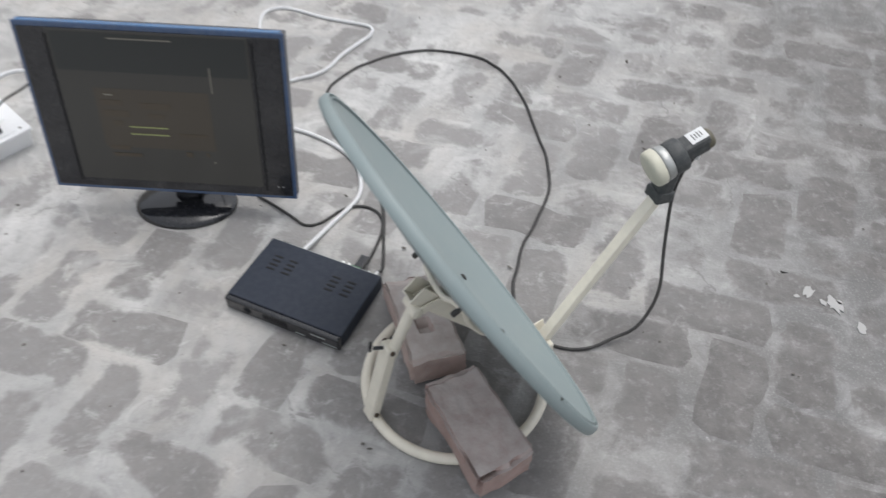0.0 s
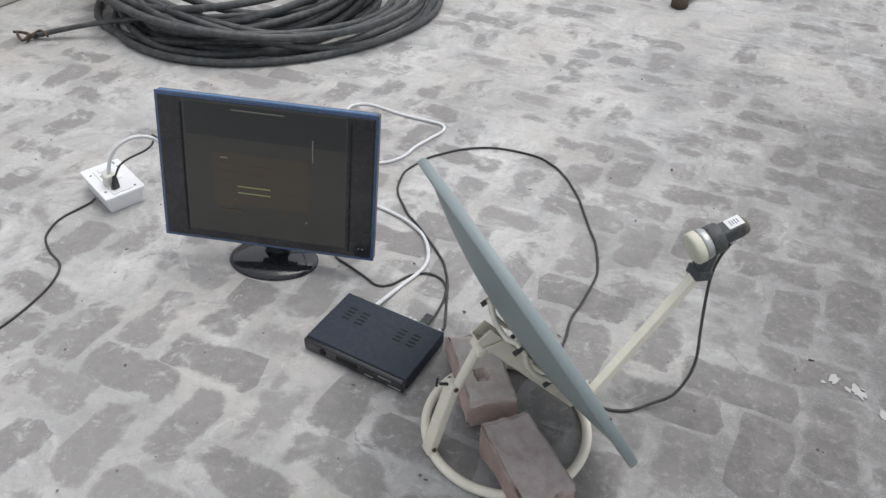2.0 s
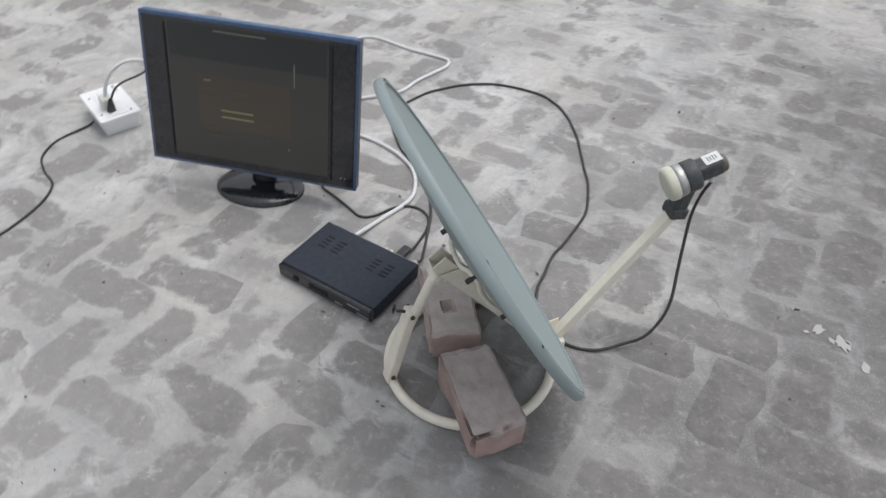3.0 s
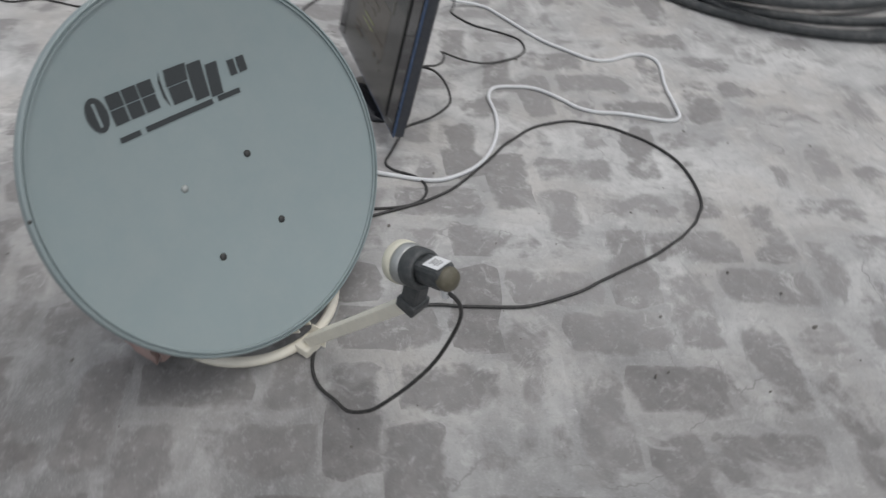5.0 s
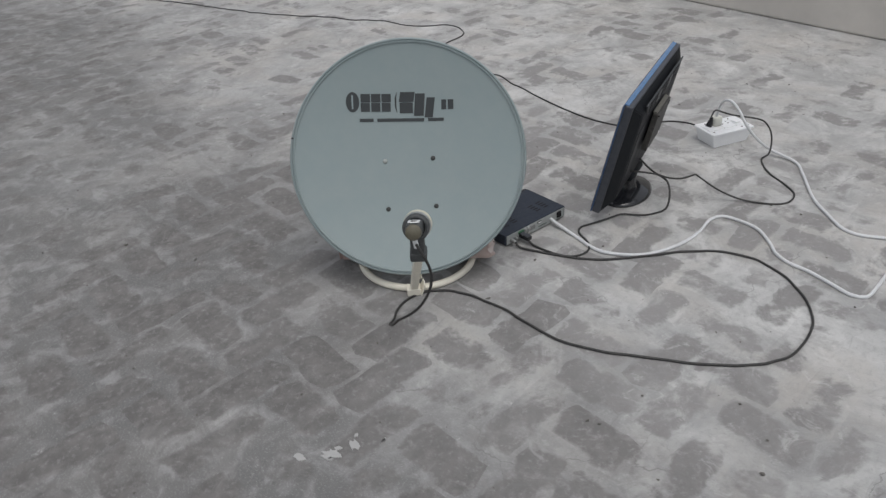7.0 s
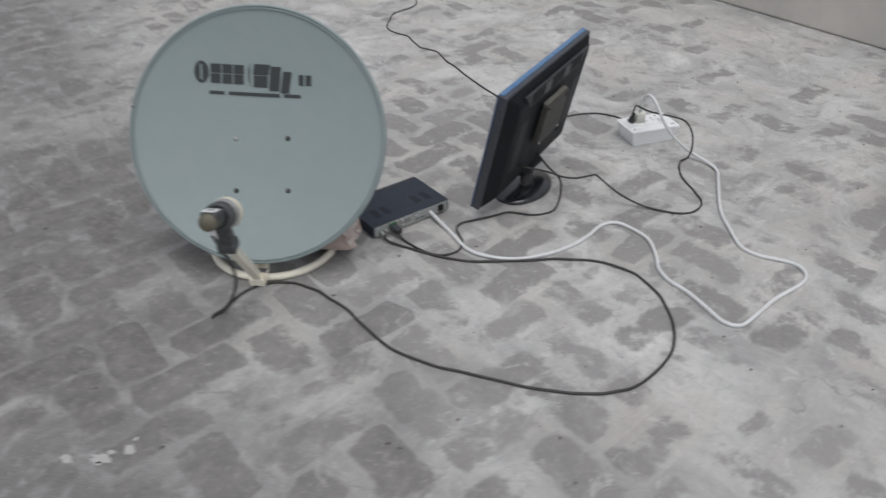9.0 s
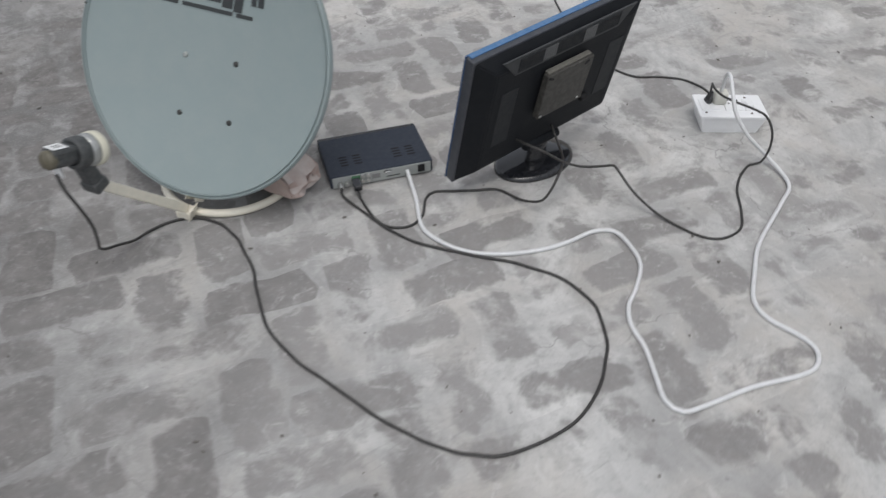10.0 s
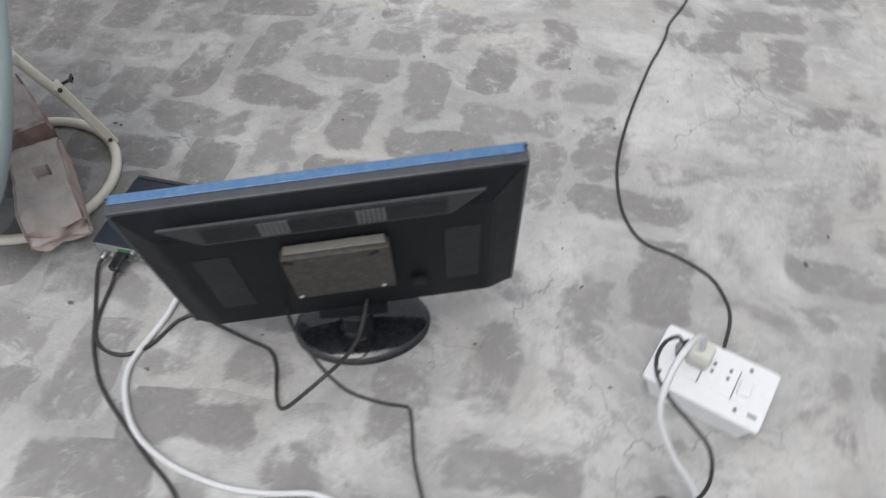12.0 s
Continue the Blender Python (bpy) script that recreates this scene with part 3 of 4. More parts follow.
# ---- monitor ----
TILT_BACK = 12.8
mon = thing("computer_monitor", pose(-0.402, 1.238, 0, 0, 0, 0), "black flat monitor with blue acrylic edge showing a dim menu", "monitor")
PM = pose(-0.0007, -0.0302, 0.0654, -TILT_BACK, 2.2, 1.6)   # local panel: x right, z up, y backwards, seen from the front
W, H = 0.487, 0.339


def panel(name, size, at, mt, bevel=0.0, label="", under=None, smooth=False, rot=None):
    b = box(size, at, bevel, rot)
    bmesh.ops.transform(b, matrix=PM, verts=b.verts)
    return part(name, b, mt, under or mon, label, smooth)


edge = panel("blue_edge", (W, 0.0045, H), (0, 0.0042, H / 2), M_BLUE, 0.002, "translucent blue acrylic edge")
# blue edge again, brighter on top: sky reflection put into its colour
panel("top_trim", (W - 0.012, 0.0125, 0.004), (0, 0.0095, H - 0.0008), M_BLUE_SKYLIT, 0.001, "blue top trim, brightened by a painted sky reflection", under=edge)
bezel = panel("front_bezel", (W - 0.014, 0.008, H - 0.016), (0, 0.0035, H / 2 - 0.001), M_GLOSS_BLACK, 0.002, "gloss black front bezel with wide sides")
screen = panel("screen", (0.360, 0.003, 0.302), (-0.001, -0.0008, 0.1775), M_SCREEN, 0.0006, "dim lit screen with a brownish menu")
for x in (-0.186, 0.186):
    panel("speaker_groove", (0.004, 0.002, 0.30), (x, -0.0008, H / 2), M_SLOT, 0, under=bezel)
panel("menu_block", (0.352, 0.0006, 0.072), (-0.001, -0.0024, 0.2885), M_SCREEN_HEAD, 0, under=screen)
panel("menu_block", (0.215, 0.0006, 0.120), (-0.012, -0.0024, 0.160), M_SCREEN_PANEL, 0, under=screen)
for x, z, w, h in ((-0.093, 0.208, 0.024, 0.005), (-0.090, 0.192, 0.040, 0.010), (-0.008, 0.188, 0.058, 0.012), (-0.086, 0.170, 0.050, 0.012), (-0.010, 0.168, 0.030, 0.008), (-0.086, 0.150, 0.018, 0.010), (0.055, 0.131, 0.054, 0.006), (-0.092, 0.098, 0.040, 0.008), (-0.080, 0.083, 0.055, 0.007), (0.042, 0.090, 0.012, 0.010), (0.078, 0.091, 0.006, 0.008)):
    panel("menu_block", (w, 0.0008, h), (x, -0.0031, z), M_SCREEN_BROWN, 0, under=screen)
for z in (0.129, 0.144):
    panel("signal_bar", (0.074, 0.0008, 0.0027), (-0.028, -0.0034, z), M_SCREEN_GREEN, 0, under=screen)
panel("menu_line", (0.0022, 0.0008, 0.050), (0.104, -0.0034, 0.245), M_SCREEN_GREY, 0, under=screen)
panel("menu_line", (0.115, 0.0008, 0.0022), (-0.015, -0.0034, 0.316), M_SCREEN_GREY, 0, under=screen)
panel("menu_line", (0.016, 0.0008, 0.003), (-0.093, -0.0036, 0.208), M_SCREEN_GREY, 0, under=screen)
panel("menu_line", (0.003, 0.0008, 0.005), (0.090, -0.0034, 0.076), M_SCREEN_GREY, 0, under=screen)
for x in (0.209, 0.218):
    panel("button_mark", (0.003, 0.0006, 0.003), (x, -0.0008, 0.028), M_PRINT_GREY, 0, under=bezel)

# rim colour lifted above the shell's to paint in light from the sky
panel("back_rim", (W - 0.002, 0.0218, H - 0.002), (0, 0.0171, H / 2), M_RIM_SKYLIT, 0.003, "plastic rim, grey-blue from sky light painted into it", smooth=False)
# back shell: rim, sloped shoulders, raised middle
b = bmesh.new()
loops = []
for w, h, y, z in ((W - 0.012, H - 0.012, 0.020, 0), (W - 0.012, H - 0.012, 0.0285, 0), (W - 0.016, H - 0.014, 0.0295, 0), (W - 0.085, H - 0.062, 0.050, 0.0), (W - 0.10, H - 0.076, 0.052, 0.0)):
    loops.append([b.verts.new(PM @ Vector((sx * w / 2, y, H / 2 + z + sz * h / 2))) for sx, sz in ((-1, -1), (1, -1), (1, 1), (-1, 1))])
for a, c in zip(loops, loops[1:]):
    for i in range(4):
        b.faces.new((a[i], a[(i + 1) % 4], c[(i + 1) % 4], c[i]))
b.faces.new(loops[-1])
b.faces.new(loops[0])
bmesh.ops.recalc_face_normals(b, faces=b.faces)
bmesh.ops.bevel(b, geom=[e for e in b.edges], offset=0.0025, segments=2, affect="EDGES")
shell = part("back_shell", b, M_SHELL, mon, "black ribbed plastic back shell")
# vent band with slanted ends: frame strip, dark grille, two pale groups of slats
def band(name, wide, narrow, z0, z1, y0, y1, mt):
    b = bmesh.new()
    rings = [[b.verts.new(PM @ Vector((x, y, z))) for x, z in ((-narrow, z0), (narrow, z0), (wide, z1), (-wide, z1))] for y in (y0, y1)]
    b.faces.new(rings[0])
    b.faces.new(rings[1][::-1])
    for i in range(4):
        b.faces.new((rings[0][i], rings[0][(i + 1) % 4], rings[1][(i + 1) % 4], rings[1][i]))
    bmesh.ops.recalc_face_normals(b, faces=b.faces)
    return part(name, b, mt, shell)


band("vent_band", 0.187, 0.147, 0.284, 0.3285, 0.0495, 0.0532, M_VENT_BAND)
panel("vent_recess", (0.285, 0.002, 0.034), (0, 0.0534, 0.3065), M_VENT, 0.0006, under=shell)
for k in range(48):
    x = -0.139 + k * 0.278 / 47
    # two slat groups get a paler colour that paints in reflections
    pale = 0.040 < x < 0.076 or -0.072 < x < -0.035
    panel("vent_slat", (0.0034, 0.0014, 0.030), (x, 0.0548, 0.3065), M_VENT_SHINE if pale else M_VENT, 0, under=shell)
panel("side_rib", (0.046, 0.003, 0.15), (0.150, 0.0518, 0.17), M_RIB, 0.001, under=shell)
panel("side_rib", (0.046, 0.003, 0.15), (-0.160, 0.0518, 0.17), M_RIB, 0.001, under=shell)
plate = panel("mount_plate", (0.133, 0.016, 0.118), (-0.002, 0.064, 0.195), M_BRACKET, 0.002, "dull grey steel mounting plate")
panel("plate_lip", (0.124, 0.012, 0.004), (-0.002, 0.060, 0.2562), M_PLATE_LIP, 0.001, under=plate)
for x, z, turn in ((-0.048, 0.246, 30), (0.056, 0.247, -25), (-0.052, 0.146, 10), (0.058, 0.143, 0)):
    panel("bolt", (0.014 if z > 0.2 else 0.006, 0.003, 0.005), (x, 0.0728, z), M_SLOT if z > 0.2 else M_STEEL, 0.001, under=plate, rot=Matrix.Rotation(radians(turn), 3, "Y"))
panel("port_knob", (0.024, 0.014, 0.016), (-0.100, 0.057, 0.110), M_SLOT, 0.005, under=shell)
# oval foot, neck and hinge
b = lathe([(0, 0.0), (0.995, 0.0), (1.0, 0.003), (0.985, 0.008), (0.9, 0.0125), (0.55, 0.0165), (0.3, 0.019), (0, 0.0195)], 64)
for v in b.verts:
    v.co = Vector((v.co.x * 0.107 - 0.007, v.co.y * 0.074 + 0.003, v.co.z))
part("stand_foot", b, M_GLOSS_BLACK, mon, "gloss black oval foot", True)
b = lathe([(0, 0.015), (0.026, 0.015), (0.022, 0.03), (0.0205, 0.05), (0.024, 0.075), (0.0, 0.078)], 24)
for v in b.verts:
    v.co = Vector((v.co.x * 1.25, v.co.y * 0.8 + 0.016, v.co.z))
neck = part("neck", b, M_GLOSS_BLACK, mon, smooth=True)
part("hinge", rod((-0.05, 0.024, 0.079), (0.05, 0.024, 0.079), 0.0125), M_SHELL, mon, smooth=True)


# ---- set-top box ----
def rounded(w, d, r, n=4):
    out = []
    for cx, cy, a0 in ((w / 2 - r, d / 2 - r, 0), (-w / 2 + r, d / 2 - r, 90), (-w / 2 + r, -d / 2 + r, 180), (w / 2 - r, -d / 2 + r, 270)):
        for k in range(n + 1):
            a = radians(a0 + 90 * k / n)
            out.append((cx + r * math.cos(a), cy + r * math.sin(a)))
    return out


SX, SY, SZ = 0.2405, 0.162, 0.037
stb = thing("set_top_box", pose(-0.107, 1.012, 0, 0, 0, -19.9), "low blue-black metal set-top box with vent slots in its lid", "set-top box")
part("lid", box((SX, SY - 0.012, SZ - 0.006), (0, 0.006, 0.004 + (SZ - 0.006) / 2), 0.0022), M_BOX_METAL, stb)
front = part("front_panel", box((SX + 0.001, 0.013, SZ - 0.007), (0, -SY / 2 + 0.0065, 0.0035 + (SZ - 0.006) / 2), 0.004), M_GLOSS_BLACK, stb, "gloss black front panel")
for x, w in ((0.078, 0.03), (0.092, 0.012), (0.105, 0.02), (0.04, 0.02)):
    part("printed_bar", box((w, 0.001, 0.002), (x, -SY / 2 - 0.0004, 0.026 if w > 0.02 else 0.013)), M_PANEL, front)
part("power_button", rod((-0.072, -SY / 2 + 0.002, 0.02), (-0.072, -SY / 2 - 0.002, 0.02), 0.008), M_SHELL, front, smooth=True)
part("display", box((0.05, 0.0012, 0.014), (-0.012, -SY / 2 - 0.0003, 0.021), 0.0003), M_SLOT, front)
for gx in (-0.064, 0.062):
    for k in range(4):
        for c in range(2):
            x = gx + (c - 0.5) * 0.032
            part("vent_slot", box((0.018, 0.0042, 0.0008), (x, 0.012 + k * 0.0105, SZ - 0.0017), 0.0003), M_SLOT, stb)
rear = part("rear_panel", box((SX - 0.01, 0.003, SZ - 0.009), (0, SY / 2 + 0.0005, 0.0045 + (SZ - 0.009) / 2), 0.0006), M_PANEL, stb, "dull silver rear panel with sockets")
for x in (0.099, 0.084):
    part("aerial_socket", rod((x, SY / 2, 0.016), (x, SY / 2 + 0.012, 0.016), 0.005, 12), M_STEEL, rear)
part("video_socket", box((0.02, 0.006, 0.009), (0.062, SY / 2 + 0.003, 0.026), 0.001), M_GREEN, rear)
for x in (0.046, 0.033):
    for z in (0.014, 0.027):
        part("audio_socket", rod((x, SY / 2, z), (x, SY / 2 + 0.007, z), 0.0046, 12), M_STEEL, rear)
part("data_socket", box((0.015, 0.004, 0.006), (-0.012, SY / 2 + 0.002, 0.027), 0.0006), M_SLOT, rear)
part("data_socket", box((0.013, 0.0045, 0.003), (-0.012, SY / 2 + 0.0025, 0.027), 0.0003), M_STICKER, rear)
part("printed_bar", box((0.032, 0.0006, 0.002), (-0.025, SY / 2 + 0.0022, 0.013)), M_SLOT, rear)
part("printed_bar", box((0.02, 0.0006, 0.012), (0.015, SY / 2 + 0.0022, 0.02)), M_PRINT_GREY, rear)
part("power_switch", box((0.016, 0.006, 0.018), (-0.092, SY / 2 + 0.003, 0.02), 0.001), M_SLOT, rear)
for x in (-0.1, 0.1):
    for y in (-0.06, 0.06):
        part("foot", lathe([(0, 0), (0.008, 0), (0.008, 0.005), (0, 0.005)], 12, Matrix.Translation((x, y, 0))), M_SLOT, stb)

# ---- extension box ----
EX = pose(-0.903, 1.416, 0, 0, 0, -38.5)
ext = thing("extension_box", EX, "white plastic extension box with sockets, switch and plugs", "extension box")
EW, ED, EH = 0.168, 0.104, 0.052
bm = prism(rounded(EW - 0.006, ED - 0.006, 0.006), 0.0, EH - 0.007, 0)
for v in bm.verts:
    if v.co.z < 0.01:
        v.co = Vector((v.co.x * 0.84, v.co.y * 0.88, v.co.z))
body = part("body", bm, M_WHITE, ext)
top_plate = part("top_plate", prism(rounded(EW, ED, 0.006), EH - 0.0065, EH, 0.002), M_WHITE, ext, "white cover plate")
for x, w in ((0.0455, 0.058), (-0.009, 0.0475), (-0.0465, 0.0245)):
    part("socket_module", box((w, 0.050, 0.004), (x, -0.002, EH + 0.0008), 0.0008), M_WHITE, top_plate)
for x, w in ((0.0156, 0.0012), (-0.0335, 0.0012)):
    part("seam", box((w, 0.050, 0.001), (x, -0.002, EH + 0.0006)), M_PRINT_GREY, top_plate)
for x in (0.003, -0.0205):
    for y in (-0.019, -0.005):
        part("pin_hole", box((0.0044, 0.005, 0.0008), (x, y, EH + 0.0028), 0.0002), M_SLOT, top_plate)
part("rocker_switch", box((0.019, 0.030, 0.007), (-0.0465, -0.002, EH + 0.0045), 0.003, Matrix.Rotation(radians(8), 3, "X")), M_WHITE, top_plate)
for x, y in ((0.066, 0.033), (-0.045, 0.035), (0.05, -0.037), (-0.045, -0.037)):
    part("screw", lathe([(0, 0.0012), (0.0025, 0.001), (0.0032, 0), (0, 0)], 10, Matrix.Translation((x, y, EH))), M_BOLT, top_plate)
part("maker_mark", box((0.013, 0.005, 0.0006), (-0.068, 0.033, EH + 0.0004)), M_PRINT_GREY, top_plate)


# ---- cables ----
def cable(name, points, r, mt, label, sides=8):
    t = thing(name, Matrix.Translation(points[0]), label, "cable")
    b = tube(points, r, sides)
    bmesh.ops.transform(b, matrix=Matrix.Translation(-Vector(points[0])), verts=b.verts)
    part("jacket", b, mt, t, smooth=True)
    return t


def add(t, name, b, mt, label="", smooth=True):
    bmesh.ops.transform(b, matrix=t.matrix_world.inverted(), verts=b.verts)
    return part(name, b, mt, t, label, smooth)


def kinked(points, size, seed):
    """Add the small bends that a stiff flex keeps."""
    q = random.Random(seed)
    line = glide(points, 0.045)
    out = [line[0]]
    for a, b in zip(line[1:], line[2:]):
        d = (b - a).normalized()
        out.append(a + Vector((-d.y, d.x, 0)) * q.uniform(-size, size))
    return out + [line[-1]]


def on_box(x, y, z):
    return pose(-0.107, 1.012, 0, 0, 0, -19.9) @ Vector((x, y, z))


def on_ext(x, y, z):
    return EX @ Vector((x, y, z))


def flat(r, *xy):
    return [Vector((x, y, r)) for x, y in xy]


c1 = cable("coaxial_cable", [Vector((0.556, 1.103, 0.322)), Vector((0.555, 1.118, 0.298)), Vector((0.545, 1.126, 0.258)), Vector((0.537, 1.119, 0.212)), Vector((0.535, 1.095, 0.160)), Vector((0.533, 1.062, 0.119)), Vector((0.530, 1.022, 0.084)), Vector((0.518, 0.996, 0.054)), Vector((0.492, 0.968, 0.029)), Vector((0.455, 0.955, 0.013)), Vector((0.420, 0.938, 0.006)), Vector((0.383, 0.932, 0.004)), Vector((0.345, 0.940, 0.004))]
           + kinked(flat(0.0040, (0.311, 0.962), (0.283, 1.010), (0.279, 1.075), (0.289, 1.148), (0.309, 1.216), (0.337, 1.295), (0.346, 1.370), (0.338, 1.450), (0.314, 1.533), (0.294, 1.613), (0.273, 1.678), (0.242, 1.738), (0.206, 1.781), (0.163, 1.810), (0.103, 1.828), (0.031, 1.830), (-0.034, 1.812), (-0.101, 1.773), (-0.154, 1.720), (-0.181, 1.668), (-0.188, 1.615), (-0.175, 1.547), (-0.134, 1.475), (-0.066, 1.387), (-0.015, 1.304), (0.010, 1.238), (0.016, 1.180)), 0.0020, 9)
           + [on_box(0.099, 0.12, 0.007), on_box(0.099, 0.103, 0.014), on_box(0.099, 0.09, 0.016)], 0.0031, M_WIRE, "dark grey coaxial cable looping over the paving")
add(c1, "connector", rod(on_box(0.099, 0.082, 0.016), on_box(0.099, 0.1, 0.015), 0.0055, 10), M_STEEL)

c2 = cable("white_power_cable", [on_box(-0.058, 0.082, 0.020), on_box(-0.058, 0.094, 0.016)] + flat(0.0049, (-0.098, 1.195), (-0.055, 1.275), (-0.056, 1.335), (-0.082, 1.396), (-0.136, 1.447), (-0.205, 1.484), (-0.270, 1.502), (-0.335, 1.510), (-0.371, 1.537), (-0.365, 1.587), (-0.339, 1.640), (-0.279, 1.682), (-0.235, 1.704), (-0.202, 1.740), (-0.181, 1.793), (-0.146, 1.850), (-0.119, 1.895), (-0.126, 1.929), (-0.176, 1.946), (-0.262, 1.968), (-0.349, 2.003), (-0.392, 2.009), (-0.425, 1.987), (-0.430, 1.947), (-0.420, 1.889), (-0.437, 1.843), (-0.503, 1.796), (-0.587, 1.747), (-0.735, 1.697), (-0.810, 1.664))
           + [on_ext(-0.05, 0.168, 0.022), on_ext(0.0, 0.152, 0.066), on_ext(0.036, 0.136, 0.115), on_ext(0.046, 0.112, 0.150), on_ext(0.046, 0.082, 0.167), on_ext(0.042, 0.05, 0.167), on_ext(0.036, 0.02, 0.15), on_ext(0.030, 0.0, 0.12), on_ext(0.027, -0.012, 0.08)], 0.0047, M_WHITE_WIRE, "white mains cable lying in loose bends")
add(c2, "plug", prism([(x * 1.0 + 0.026, y * 1.0 - 0.012) for x, y in rounded(0.034, 0.03, 0.009)], EH + 0.0035, EH + 0.034, 0.005, m=EX), M_BEIGE, "beige three-pin plug")

c3 = cable("monitor_power_cable", [Vector((-0.311, 1.266, 0.122)), Vector((-0.313, 1.292, 0.124)), Vector((-0.322, 1.320, 0.122)), Vector((-0.339, 1.348, 0.114)), Vector((-0.362, 1.378, 0.098)), Vector((-0.389, 1.404, 0.089)), Vector((-0.418, 1.418, 0.084)), Vector((-0.446, 1.426, 0.078)), Vector((-0.469, 1.428, 0.070)), Vector((-0.473, 1.440, 0.062)), Vector((-0.472, 1.490, 0.036)), Vector((-0.479, 1.540, 0.016)), Vector((-0.488, 1.588, 0.006))] + flat(0.0035, (-0.505, 1.655), (-0.536, 1.690), (-0.592, 1.695), (-0.643, 1.660), (-0.697, 1.608), (-0.750, 1.578), (-0.800, 1.565))
           + [on_ext(-0.035, 0.182, 0.012), on_ext(-0.05, 0.172, 0.04), on_ext(-0.05, 0.160, 0.08), on_ext(-0.033, 0.142, 0.112), on_ext(0.0, 0.130, 0.126), on_ext(0.032, 0.118, 0.133), on_ext(0.06, 0.098, 0.137), on_ext(0.073, 0.07, 0.138), on_ext(0.072, 0.038, 0.134), on_ext(0.062, 0.012, 0.118), on_ext(0.056, -0.004, 0.09)], 0.0028, M_WIRE, "thin black mains cable from monitor to extension box")
bm = box((0.013, 0.021, 0.036), (0, 0, 0.018), 0.002)
for v in bm.verts:
    k = 1 - 0.6 * max(0, v.co.z - 0.012) / 0.024
    v.co = Vector((v.co.x * k, v.co.y * k, v.co.z))
bmesh.ops.transform(bm, matrix=EX @ pose(0.054, -0.012, EH + 0.002, -12, 0, 20), verts=bm.verts)
add(c3, "plug", bm, M_GLOSS_BLACK, "slim black two-pin plug", False)

c4 = cable("video_cable", [on_box(0.064, 0.112, 0.02), on_box(0.064, 0.132, 0.006)] + flat(0.0037, (0.011, 1.190), (0.001, 1.235), (-0.036, 1.258), (-0.078, 1.246), (-0.117, 1.204), (-0.148, 1.196), (-0.182, 1.219), (-0.231, 1.252), (-0.264, 1.273), (-0.275, 1.300)) + [Vector((-0.278, 1.340, 0.010)), Vector((-0.283, 1.375, 0.024)), Vector((-0.292, 1.394, 0.036)), Vector((-0.309, 1.397, 0.053)), Vector((-0.334, 1.390, 0.073)), Vector((-0.361, 1.375, 0.085)), Vector((-0.380, 1.358, 0.085)), Vector((-0.396, 1.338, 0.084)), Vector((-0.409, 1.315, 0.087)), Vector((-0.418, 1.291, 0.098)), Vector((-0.426, 1.265, 0.116))], 0.0030, M_WIRE, "black video cable from set-top box to monitor")
bm = box((0.019, 0.034, 0.014), (0.064, SY / 2 + 0.022, 0.021), 0.003)
bmesh.ops.transform(bm, matrix=pose(-0.107, 1.012, 0, 0, 0, -19.9), verts=bm.verts)
add(c4, "plug", bm, M_GLOSS_BLACK, "black moulded plug", False)

cable("extension_cable", [on_ext(-0.005, -0.053, 0.012), on_ext(-0.002, -0.066, 0.006)] + flat(0.0035, (-0.984, 1.298), (-0.989, 1.254), (-0.978, 1.210), (-0.938, 1.165), (-0.890, 1.127), (-0.873, 1.065), (-0.881, 0.985), (-0.903, 0.910), (-0.954, 0.800)) + kinked(flat(0.0035, (-1.028, 0.667), (-1.110, 0.525), (-1.174, 0.432), (-1.190, 0.356), (-1.262, 0.233), (-1.285, 0.118), (-1.359, 0.051), (-1.503, 0.005), (-1.614, 0.018), (-1.738, -0.072), (-1.752, -0.174), (-1.688, -0.250), (-1.681, -0.375), (-1.700, -0.503), (-1.668, -0.664), (-1.660, -0.861), (-1.624, -1.033), (-1.590, -1.258), (-1.592, -1.490), (-1.600, -2.100), (-1.500, -3.200)), 0.008, 4), 0.0028, M_WIRE, "long black supply cable running off over the roof")


